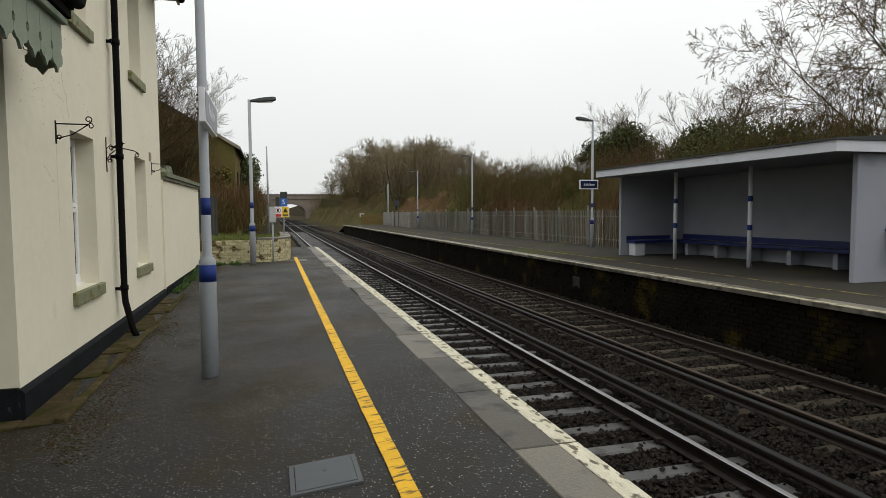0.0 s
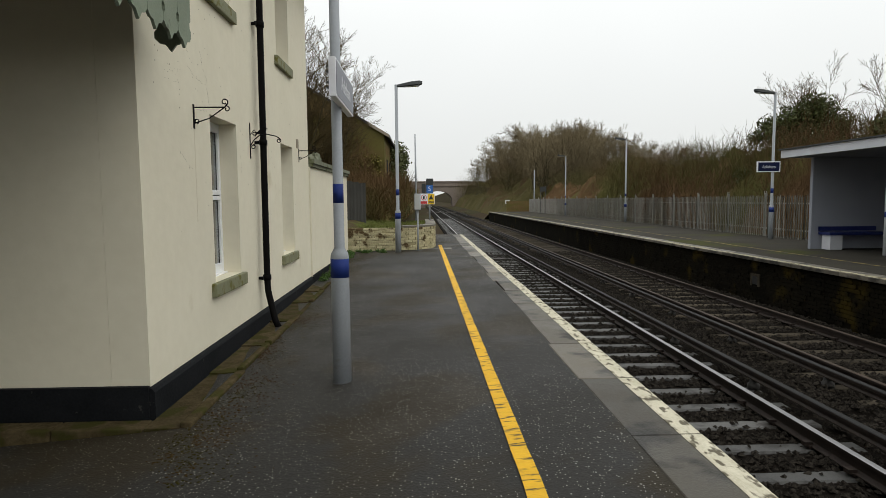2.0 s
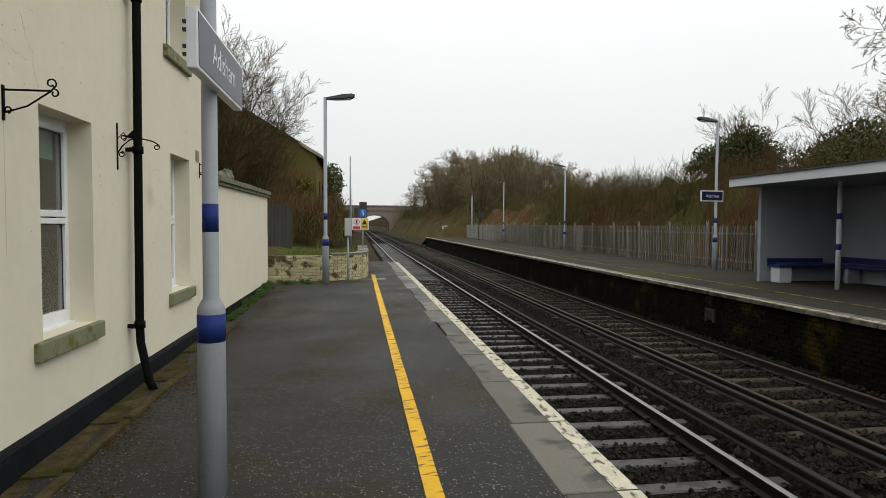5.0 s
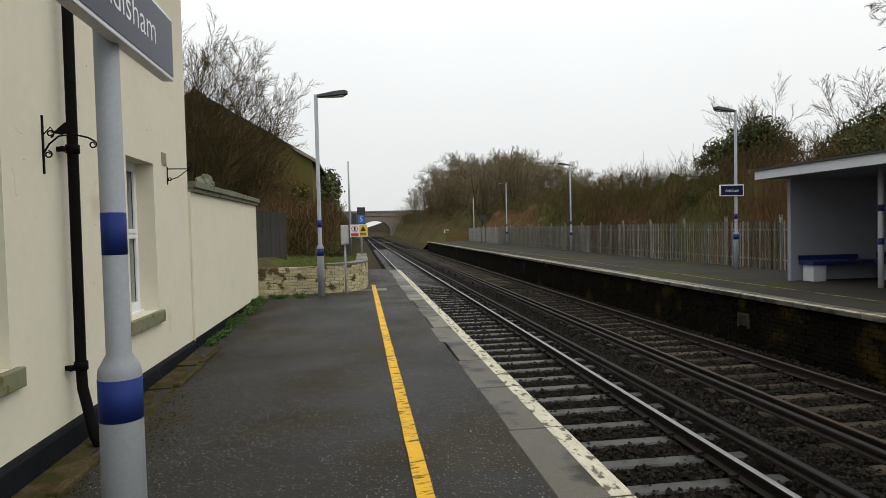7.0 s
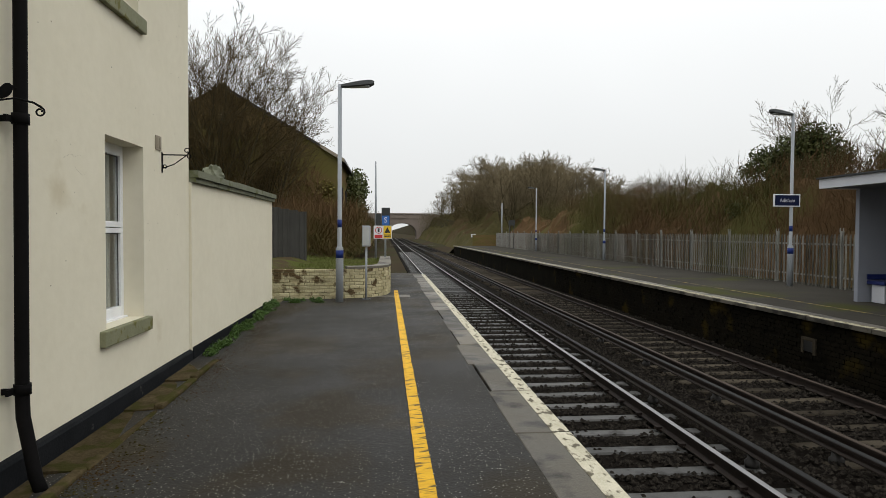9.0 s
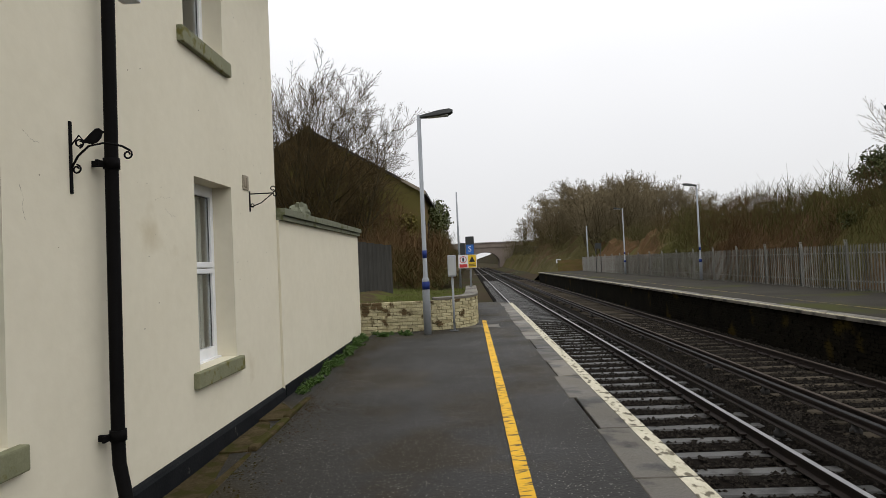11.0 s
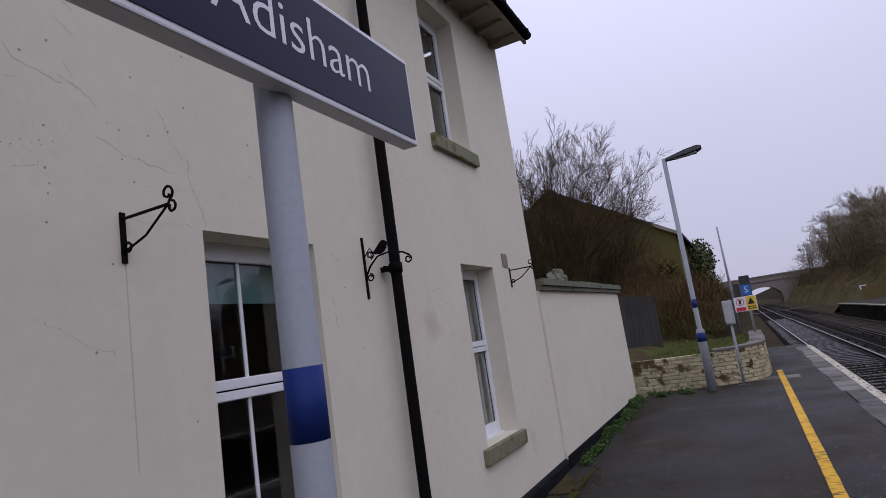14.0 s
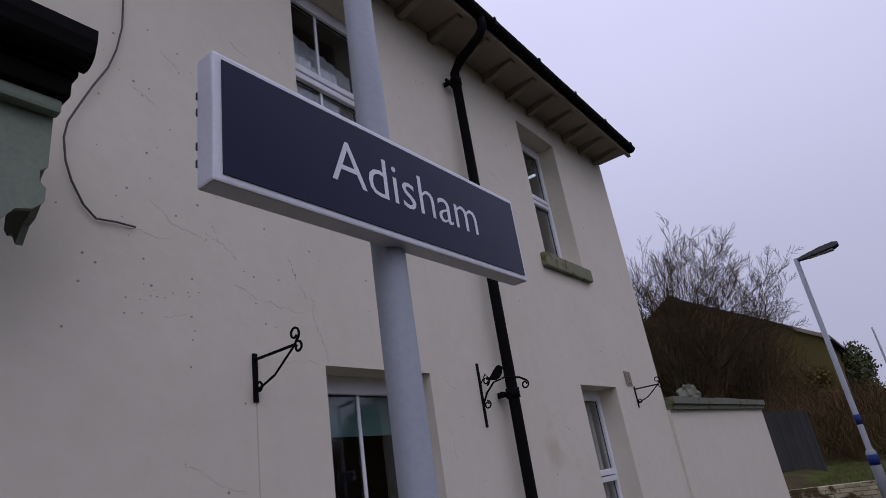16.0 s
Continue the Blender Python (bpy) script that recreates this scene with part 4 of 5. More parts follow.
# ---- posts, signs and lamps ----
def banded_post(name, label, x, y, z, top, group="", lantern=0, sign_gap=True):
    """Grey column with a stout foot, two blue bands, and a lantern on a short arm (lantern: +1 or -1 along x)."""
    p = thing(name, label, "lamp post", (x, y, z), group)
    bm = bmesh.new()
    tube(bm, [(0, 0, -0.1), (0, 0, 0.93), (0, 0, 1.115), (0, 0, 1.14), (0, 0, 1.165), (0, 0, 1.195), (0, 0, top - z)], [0.083, 0.080, 0.080, 0.076, 0.062, 0.046, 0.042], 24)
    part("column", bm, GREY_POST, p)
    for a, b, r in ((0.935, 1.10, 0.0812), (1.585, 1.75, 0.0462)):
        bm = bmesh.new()
        tube(bm, [(0, 0, a), (0, 0, b)], r, 24)
        part("band", bm, BLUE_BAND, p, "blue painted band")
    part("access_door", soft_box(-0.035, 0.035, 0.074, 0.085, 0.25, 0.75, 0.006), GREY_POST, p)
    if lantern:
        h = top - z
        bm = bmesh.new()
        for u, wy, z0, z1 in ((0.0, 0.04, -0.035, 0.03), (0.12, 0.07, -0.04, 0.05), (0.4, 0.12, -0.045, 0.085), (0.62, 0.115, -0.03, 0.095), (0.70, 0.06, 0.0, 0.075)):
            ring = [(wy, z0 + 0.02), (wy * 0.7, z1 - 0.01), (0, z1), (-wy * 0.7, z1 - 0.01), (-wy, z0 + 0.02), (-wy * 0.8, z0), (wy * 0.8, z0)]
            for q in ring:
                bm.verts.new((lantern * (u + 0.02), q[0], h - 0.03 + q[1] + 0.07 * u))
        bm.verts.ensure_lookup_table()
        for i in range(4):
            for j in range(7):
                bm.faces.new([bm.verts[i * 7 + j], bm.verts[i * 7 + (j + 1) % 7], bm.verts[i * 7 + 7 + (j + 1) % 7], bm.verts[i * 7 + 7 + j]])
        bm.faces.new([bm.verts[j] for j in range(7)])
        bm.faces.new([bm.verts[28 + j] for j in range(7)])
        bmesh.ops.recalc_face_normals(bm, faces=bm.faces[:])
        head = part("lantern", bm, LAMP_GREY, p, "dark grey street lantern", smooth=False)
        bm = bmesh.new()
        for u, wy in ((0.18, 0.05), (0.60, 0.085)):
            for sy in (-1, 1):
                for dz in (-0.052, -0.03):
                    bm.verts.new((lantern * (u + 0.02), sy * wy, h - 0.03 + dz + 0.07 * u))
        bmesh.ops.convex_hull(bm, input=bm.verts[:])
        part("lens", bm, LENS, head, "pale lantern lens")
    return p


def name_board(post, x0, y0, y1, z0, z1, text_size, text_y, text_w, facing, text_h=None):
    """The station's name board: navy face, white rim. facing: +1 for +x, 0 for -y."""
    t = 0.055
    if facing:
        rim = soft_box(x0 - t, x0, y0, y1, z0, z1, 0.006)
        face = boxes((x0 + 0.0005, x0 + 0.003, y0 + 0.020, y1 - 0.016, z0 + 0.018, z1 - 0.017))
    else:
        rim = soft_box(y0, y1, x0, x0 + t, z0, z1, 0.006)
        face = boxes((y0 + 0.03, y1 - 0.03, x0 - 0.003, x0 - 0.0005, z0 + 0.03, z1 - 0.03))
    b = thing("station_sign", "navy station name board with white rim and lettering", "sign", (0, 0, 0), "name boards")
    part("rim", rim, SIGN_WHITE, b, "white enamel rim and back")
    part("face", face, SIGN_NAVY, b, "navy blue face")
    zc = (z0 + z1) / 2 + (0.01 if facing else 0.0)
    m = pose(x0 + 0.0036, text_y, zc, 90, 0, 90) if facing else pose(text_y, x0 - 0.0036, zc, 90, 0, 0)
    lettering("lettering", "Adisham", text_size, m, SIGN_WHITE, b, "white lettering", text_w, text_h)
    if facing:
        for z in (z0 + 0.07, z0 + 0.11, z1 - 0.11, z1 - 0.07):
            part("fixing", boxes((x0 - t - 0.02, x0 - t + 0.001, y0 + 0.01, y0 + 0.03, z - 0.008, z + 0.008)), LAMP_GREY, b)
        part("clamp", boxes((x0 - t - 0.04, x0 - t, 0.613 - 0.06, 0.613 + 0.06, z0 + 0.06, z0 + 0.10), (x0 - t - 0.04, x0 - t, 0.613 - 0.06, 0.613 + 0.06, z1 - 0.10, z1 - 0.06)), GREY_POST, b)


near_post = banded_post("lamp_post", "grey lamp post with blue bands carrying a name board", 1.449, 0.613, platform_z(1.449, 0.613), 4.6, "lamp posts", 1)
name_board(near_post, 1.527, 0.050, 1.214, 2.243, 2.544, 0.165, 0.652, 0.597, 1, 0.118)
banded_post("lamp_post", "grey lamp post with blue bands by the low wall", 1.51, 12.17, platform_z(1.5, 12.2), 4.6, "lamp posts", 1)
far_post = banded_post("lamp_post", "grey lamp post with blue bands on the far platform", 14.2, 15.73, 0.0, 5.0, "lamp posts", -1)
name_board(far_post, 15.66, 13.62, 14.42, 2.30, 2.66, 0.15, 14.02, 0.46, 0)
for y, top in ((32.3, 5.08), (47.9, 5.2)):
    banded_post("lamp_post", "thin grey lamp post beside the palisade fence", 14.75, y, 0.0, top, "lamp posts", -1)

cab = thing("equipment_cabinet", "small grey equipment cabinet on a steel pole", "cabinet", (2.06, 12.55, 0.0))
bm = bmesh.new()
tube(bm, [(0, 0, 0), (0, 0, 1.2)], 0.024, 10)
part("pole", bm, GREY_POST, cab)
part("base_plate", soft_box(-0.1, 0.1, -0.08, 0.08, -0.01, 0.02, 0.004), HATCH, cab)
part("box", soft_box(-0.09, 0.09, -0.07, 0.07, 1.17, 1.63, 0.02), BIN_GREY, cab, "pale grey box")
part("box_door", soft_box(-0.075, 0.06, -0.078, -0.071, 1.20, 1.60, 0.004), LENS, cab)

sg = thing("warning_sign", "blue letter plate and safety warning board on a post", "sign", (2.47, 18.0, 0.5))
bm = bmesh.new()
tube(bm, [(0, 0, 0), (0, 0, 1.7)], 0.03, 8)
part("post", bm, GREY_POST, sg)
part("hood", soft_box(-0.12, 0.14, -0.04, 0.06, 1.2, 1.75, 0.02), LAMP_GREY, sg, "black signal hood")
plate = part("letter_plate", boxes((-0.11, 0.12, -0.05, -0.042, 1.22, 1.50)), SIGN_BLUE, sg, "blue plate with a white letter")
lettering("letter", "S", 0.24, pose(0.005, -0.053, 1.37, 90, 0, 0), SIGN_WHITE, plate)
part("side_box", soft_box(-0.29, -0.14, -0.03, 0.05, 1.2, 1.56, 0.01), LAMP_GREY, sg)
board = part("board", soft_box(-0.36, 0.20, -0.06, -0.045, 0.79, 1.19, 0.004), SIGN_WHITE, sg, "white warning board")
bm = boxes((-0.06, 0.18, -0.065, -0.061, 0.80, 1.18))
part("yellow_panel", bm, YELLOW_PRINT, board)
bm = bmesh.new()
v = [bm.verts.new(p) for p in ((-0.03, -0.068, 0.97), (0.15, -0.068, 0.97), (0.06, -0.068, 1.15))]
bm.faces.new(v)
part("triangle", bm, BLACK_PRINT, board)
part("text_bar", boxes((-0.04, 0.16, -0.068, -0.066, 0.89, 0.915), (-0.04, 0.16, -0.068, -0.066, 0.84, 0.865)), BLACK_PRINT, board)
part("red_bar", boxes((-0.33, -0.09, -0.065, -0.061, 0.81, 0.91)), RED_PRINT, board)
bm = bmesh.new()
for a, b in ((0.085, 0.105),):
    n = 24
    o1 = [bm.verts.new((-0.21 + b * math.cos(6.2832 * i / n), -0.064, 1.05 + b * math.sin(6.2832 * i / n))) for i in range(n)]
    i1 = [bm.verts.new((-0.21 + a * math.cos(6.2832 * i / n), -0.064, 1.05 + a * math.sin(6.2832 * i / n))) for i in range(n)]
    for i in range(n):
        bm.faces.new((o1[i], o1[(i + 1) % n], i1[(i + 1) % n], i1[i]))
part("ring", bm, RED_PRINT, board, "red prohibition ring")
part("mark", boxes((-0.24, -0.18, -0.064, -0.062, 0.99, 1.11)), BLACK_PRINT, board)

bm = bmesh.new()
tube(bm, [(1.72, 45, -0.6), (1.72, 45, 3), (1.70, 45, 6.8)], [0.09, 0.08, 0.05], 8)
tagged(part("mast", bm, GREY_POST), "tall thin pale mast beside the line", "mast")
bm = bmesh.new()
tube(bm, [(15.2, 65, -0.2), (15.2, 65, 4.8)], [0.09, 0.06], 8)
tagged(part("mast", bm, GREY_POST), "thin pale mast at the far platform end", "mast")
fs = thing("platform_sign", "small sign between two thin posts on the far platform", "sign", (14.2, 55, 0))
for x in (-0.22, 0.22):
    bm = bmesh.new()
    tube(bm, [(x, 0, 0), (x, 0, 2.6)], 0.03, 6)
    part("post", bm, LAMP_GREY, fs)
part("panel", soft_box(-0.3, 0.3, -0.04, -0.031, 2.2, 2.7, 0.003), LAMP_GREY, fs)
fs = thing("marker_board", "small white marker board on a short post", "sign", (13.0, 71.5, -0.6))
part("post", boxes((-0.03, 0.03, -0.03, 0.03, 0, 1.6)), LAMP_GREY, fs)
bd = part("panel", boxes((-0.28, 0.28, -0.05, -0.031, 1.55, 1.95)), SIGN_WHITE, fs, "white panel")
part("text_bar", boxes((-0.18, -0.02, -0.056, -0.051, 1.65, 1.85), (0.04, 0.16, -0.056, -0.051, 1.65, 1.85)), BLACK_PRINT, bd)
bar = thing("timber_barrier", "brown timber barrier at the far platform end", "barrier", (0, 69.5, -0.3))
for i in range(12):
    part("board", boxes((12.6 + i * 0.25, 12.84 + i * 0.25, 0, 0.04, 0, 1.55 + rng.uniform(-0.03, 0.03))), OLD_BRICK, bar)

# ---- low painted brick wall, raised bed ----
low = thing("low_brick_wall", "low curved brick wall with flaking cream paint", "wall")
path = [Vector(p) for p in ((-0.4, 12.72), (0.6, 12.74), (1.4, 12.80), (1.95, 12.95), (2.3, 13.22), (2.5, 13.6), (2.58, 14.1), (2.6, 15.0), (2.6, 19.0))]
steps = []
for a, b in zip(path, path[1:]):
    n = max(2, int((b - a).length / 0.06))
    steps += [a.lerp(b, i / n) for i in range(n)]
steps.append(path[-1])
for _ in range(6):
    steps = [steps[0]] + [(steps[i - 1] + steps[i] + steps[i + 1]) / 3 for i in range(1, len(steps) - 1)] + [steps[-1]]
lens_ = [0.0]
for a, b in zip(steps, steps[1:]):
    lens_.append(lens_[-1] + (b - a).length)


def on_path(s):
    x = float(np.interp(s, lens_, [p.x for p in steps]))
    y = float(np.interp(s, lens_, [p.y for p in steps]))
    x2 = float(np.interp(s + 0.02, lens_, [p.x for p in steps]))
    y2 = float(np.interp(s + 0.02, lens_, [p.y for p in steps]))
    d = Vector((x2 - x, y2 - y))
    if d.length < 1e-5:
        d = Vector((0, 1))
    return Vector((x, y)), d.normalized()


TOP = 0.66
bm = bmesh.new()
rows = []
for i in range(90):
    p, d = on_path(lens_[-1] * i / 89)
    nn = Vector((-d.y, d.x))
    a, b = p + nn * 0.012, p + nn * 0.24
    rows.append([bm.verts.new((q.x, q.y, z)) for q, z in ((a, -0.3), (a, TOP - 0.01), (b, TOP - 0.01), (b, -0.3))])
for a, b in zip(rows, rows[1:]):
    for j in range(3):
        bm.faces.new((a[j], a[j + 1], b[j + 1], b[j]))
part("core", bm, MORTAR, low, "mortar core")
bm = bmesh.new()
rows = []
for i in range(60):
    p, d = on_path(2.05 + (lens_[-1] - 2.05) * i / 59)
    nn = Vector((-d.y, d.x))
    a, b = p - nn * 0.02, p + nn * 0.30
    rows.append([bm.verts.new((q.x, q.y, z)) for q, z in ((a, TOP), (a, TOP + 0.05), (b, TOP + 0.055), (b, TOP))])
for a, b in zip(rows, rows[1:]):
    for j in range(4):
        bm.faces.new((a[j], a[(j + 1) % 4], b[(j + 1) % 4], b[j]))
bm.faces.new(rows[0])
bm.faces.new(rows[-1])
part("coping", bm, COPING, low, "grey concrete coping")
brick_bm = bmesh.new()
box(brick_bm, -0.104, 0.104, -0.012, 0.05, -0.033, 0.033)
bmesh.ops.bevel(brick_bm, geom=[e for e in brick_bm.edges if all(v.co.y < 0 for v in e.verts)], offset=0.006, segments=1, affect="EDGES")
brick_mesh = bpy.data.meshes.new("brick")
brick_bm.to_mesh(brick_mesh)
brick_bm.free()
brick_mesh.materials.append(BRICK_CREAM)
for c in range(9):
    z = 0.03 + c * 0.0745
    s = 0.11 + (0.11 if c % 2 else 0)
    while s < 5.6:
        if rng.random() < 0.975:
            p, d = on_path(s)
            o = new("brick", brick_mesh)
            o.parent = low
            k = rng.uniform(-0.007, 0.006)
            o.location = (p.x + d.y * k, p.y - d.x * k, z + rng.uniform(-0.003, 0.003))
            o.rotation_euler = (rng.uniform(-0.03, 0.03), 0, math.atan2(d.y, d.x) + rng.uniform(-0.015, 0.015))
        s += 0.219

bm = bmesh.new()
xs = [-30, -20, -12, -8, -5, -3, -2, -1, -0.3, 0.4, 1.0, 1.6, 2.0, 2.4]
ys = [12.95, 13.3, 13.8, 14.5, 15.5, 17, 19, 22, 26, 30, 34]
grid = [[bm.verts.new((min(x, 1.75 if y < 13.2 else 2.1 if y < 13.6 else 2.4), y, 0.60 + 0.07 * noise.noise((x, y, 2)) + (0.12 if x < 0 else 0.0) - max(0, y - 20) * 0.06 * (x > -1))) for y in ys] for x in xs]
for i in range(len(xs) - 1):
    for j in range(len(ys) - 1):
        bm.faces.new((grid[i][j], grid[i + 1][j], grid[i + 1][j + 1], grid[i][j + 1]))
for j in range(len(ys) - 1):
    a, b = grid[-1][j], grid[-1][j + 1]
    bm.faces.new((a, b, bm.verts.new((b.co.x, b.co.y, -1.3)), bm.verts.new((a.co.x, a.co.y, -1.3))))
tagged(part("ground_raised_bed", bm, SOIL, smooth=True), "mossy raised ground behind the low wall", "ground", kind="structure")
sheet = thing("sheet_fence", "grey corrugated metal sheet fence behind the garden wall", "fence")
for i in range(9):
    bm = bmesh.new()
    x0 = -2.1 + i * 0.25
    outline = [(x0 - 0.005, 0), (x0 + 0.05, 0.0), (x0 + 0.07, 0.018), (x0 + 0.12, 0.018), (x0 + 0.14, 0), (x0 + 0.19, 0), (x0 + 0.21, 0.018), (x0 + 0.26, 0.018)]
    rows = [[bm.verts.new((x, 17.3 - y + t, z)) for x, y in outline] for t, z in ((0, 0.5), (0, 2.40 - 0.04 * i), (0.012, 2.40 - 0.04 * i), (0.012, 0.5))]
    for a, b in zip(rows, rows[1:]):
        for j in range(len(outline) - 1):
            bm.faces.new((a[j], a[j + 1], b[j + 1], b[j]))
    part("sheet", bm, SHEET_FENCE, sheet)

# ---- neighbouring gabled building ----
barn = thing("gabled_building", "old brown brick building with a steep gable end", "building")
GX0, GX1, GY0, GY1, AX, AZ, EZ = -11.2, 0.1, 30.0, 44.0, -5.56, 8.55, 5.2
bm = bmesh.new()
outline = [(GX0, -1.2), (GX1, -1.2), (GX1, EZ), (AX, AZ), (GX0, EZ)]
profile_y(bm, outline, GY0, GY1)
part("wall", bm, OLD_BRICK, barn)
for sx, x_e in ((1, GX1), (-1, GX0)):
    bm = bmesh.new()
    ux, uz = (AX - x_e), (AZ - EZ)
    n = math.hypot(ux, uz)
    ex, ez = x_e - ux / n * 0.35, EZ - uz / n * 0.35
    profile_y(bm, [(ex, ez + 0.02), (ex, ez + 0.14), (AX, AZ + 0.16), (AX, AZ + 0.02)], GY0 - 0.12, GY1 + 0.2)
    part("roof", bm, OLD_BRICK if sx < 0 else SLATE, barn, "dark tiled roof slope")
    bm = bmesh.new()
    profile_y(bm, [(ex, ez - 0.05), (ex, ez + 0.13), (x_e + ux * 0.16, EZ + uz * 0.16 + 0.14), (x_e + ux * 0.16, EZ + uz * 0.16 - 0.03)], GY0 - 0.18, GY0 - 0.125)
    part("barge_board", bm, SOFFIT, barn, "pale barge board")
part("ridge", soft_box(AX - 0.14, AX + 0.14, GY0 - 0.14, GY1 + 0.2, AZ + 0.08, AZ + 0.22, 0.03), OLD_BRICK, barn)
# black backing on the wall paints in the shade between the slats
bm = boxes((AX - 0.32, AX + 0.32, GY0 - 0.03, GY0 - 0.003, AZ - 2.0, AZ - 1.2))
lv = part("louvre", bm, BLACK_PRINT, barn, "small slatted gable vent")
for i in range(5):
    part("slat", boxes((AX - 0.32, AX + 0.32, GY0 - 0.07, GY0 - 0.032, AZ - 1.95 + i * 0.15, AZ - 1.88 + i * 0.15)), MORTAR, lv)
# flat panels; the dark of the rooms behind is only their colour
for y in (32.0, 35.0):
    part("window", boxes((GX1 + 0.002, GX1 + 0.03, y, y + 1.0, 2.2, 3.9)), ROOM_SHADE, barn, "flat dark window panel with the room's shade in its colour")
rear = thing("brick_house", "red brick house with a grey slate roof far off", "house")
part("wall", boxes((-9, -0.6, 66, 76, -1, 3.4)), RED_BRICK, rear)
bm = bmesh.new()
profile_y(bm, [(-9.3, 3.35), (-0.3, 3.35), (-0.55, 5.5), (-7, 5.9)], 65.7, 76.3)
part("roof", bm, SLATE, rear)
part("window", boxes((-3.4, -2.2, 65.96, 65.998, 0.6, 2.2)), UPVC, rear)
rear2 = thing("brick_house", "low red brick house with a brown roof far off", "house")
part("wall", boxes((-6, 0.2, 84, 96, -1, 3.0)), RED_BRICK, rear2)
bm = bmesh.new()
profile_y(bm, [(-6.3, 2.95), (0.5, 2.95), (-2.9, 5.2)], 83.7, 96.3)
part("roof", bm, OLD_BRICK, rear2)

# ---- bridge over the line ----
bridge = thing("road_bridge", "brick arched road bridge across the railway", "bridge")
bm = bmesh.new()
BY0, BY1, CX, RX, RZ, SPRING = 200.0, 209.0, 7.9, 4.6, 3.2, 1.4
arch = [(CX - RX, -1.2)] + [(CX - RX * math.cos(math.pi * i / 14), SPRING + RZ * math.sin(math.pi * i / 14)) for i in range(15)] + [(CX + RX, -1.2)]
top = [(-40, 7.5)] + [(float(np.interp(i, (0, 16), (CX - RX, CX + RX))), 7.6) for i in range(17)] + [(60, 7.4)]
foot = [(-40, -1.2)] + arch + [(60, -1.2)]
fr = {}
for y in (BY0, BY1):
    fr[y] = ([bm.verts.new((x, y, z)) for x, z in foot], [bm.verts.new((x, y, z)) for x, z in top])
    for i in range(len(foot) - 1):
        bm.faces.new((fr[y][0][i], fr[y][0][i + 1], fr[y][1][i + 1], fr[y][1][i]))
for k in (0, 1):
    for i in range(len(foot) - 1):
        bm.faces.new((fr[BY0][k][i], fr[BY0][k][i + 1], fr[BY1][k][i + 1], fr[BY1][k][i]))
bmesh.ops.recalc_face_normals(bm, faces=bm.faces[:])
part("span", bm, BRIDGE_BRICK, bridge)
part("string_course", boxes((-40, 60, BY0 - 0.25, BY0 - 0.004, 6.1, 6.4)), BRIDGE_BRICK, bridge)
part("parapet_coping", boxes((-40, 60, BY0 - 0.3, BY0 + 0.3, 7.62, 7.85)), BRIDGE_BRICK, bridge)
crossing = thing("board_crossing", "pale boarded foot crossing over the tracks", "crossing", kind="structure")
for i in range(6):
    part("board", boxes((3.2, 11.5, 112 + i * 0.3, 112.27 + i * 0.3, RAIL_Z - 0.05, RAIL_Z + 0.015)), COPING, crossing)

# ---- shelter on the far platform ----
sh = thing("platform_shelter", "open-fronted pale painted shelter with a flat roof", "shelter")
SY0, SY1, SB, SF = 3.6, 11.75, 15.4, 12.95
part("back_wall", boxes((SB, SB + 0.15, SY0 - 0.12, SY1 + 0.12, -0.02, 2.55)), SHELTER_WALL, sh)
for y0, y1 in ((SY0 - 0.12, SY0), (SY1, SY1 + 0.12)):
    bm = boxes((SF + 0.05, SB - 0.002, y0, y1, -0.02, 2.53))
    bmesh.ops.bevel(bm, geom=bm.edges[:], offset=0.01, segments=1, affect="EDGES")
    part("end_wall", bm, SHELTER_WALL, sh)
part("roof_slab", boxes((12.33, SB + 0.25, SY0 - 0.25, SY1 + 0.25, 2.55, 2.65)), SHELTER_WALL, sh, "pale roof underside")
bm = bmesh.new()
box(bm, 12.25, 12.32, SY0 - 0.3, SY1 + 0.3, 2.53, 2.74)
box(bm, 12.322, SB + 0.28, SY0 - 0.3, SY0 - 0.252, 2.53, 2.74)
box(bm, 12.322, SB + 0.28, SY1 + 0.252, SY1 + 0.3, 2.53, 2.74)
part("fascia", bm, SHELTER_FASCIA, sh, "white painted fascia")
bm = bmesh.new()
profile_y(bm, [(12.2, 2.745), (12.2, 2.78), (13.5, 2.86), (SB + 0.3, 2.84), (SB + 0.3, 2.745)], SY0 - 0.33, SY1 + 0.33)
part("roof_felt", bm, LAMP_GREY, sh, "dark felt roof edge")
for y in (6.75, 9.65):
    bm = bmesh.new()
    tube(bm, [(13.5, y, -0.02), (13.5, y, 2.55)], 0.055, 12)
    po = part("post", bm, SHELTER_FASCIA, sh, "white post with blue bands")
    for z in (0.93, 1.65):
        bm = bmesh.new()
        tube(bm, [(13.5, y, z), (13.5, y, z + 0.14)], 0.0565, 12)
        part("band", bm, BLUE_BAND, po, "blue painted band")
bench = thing("bench", "long blue bench seat on low blocks inside the shelter", "bench")
part("seat", soft_box(14.85, 15.39, SY0 + 0.02, SY1 - 0.02, 0.40, 0.48, 0.01), BENCH_BLUE, bench, "blue seat board")
part("back_rail", soft_box(15.36, 15.395, SY0 + 0.02, SY1 - 0.02, 0.50, 0.66, 0.008), BENCH_BLUE, bench, "blue back board")
part("side_seat", soft_box(13.2, 14.84, SY1 - 0.5, SY1 - 0.02, 0.40, 0.48, 0.01), BENCH_BLUE, bench, "blue seat board")
part("side_rail", soft_box(13.2, 14.84, SY1 - 0.04, SY1 - 0.008, 0.50, 0.62, 0.008), BENCH_BLUE, bench)
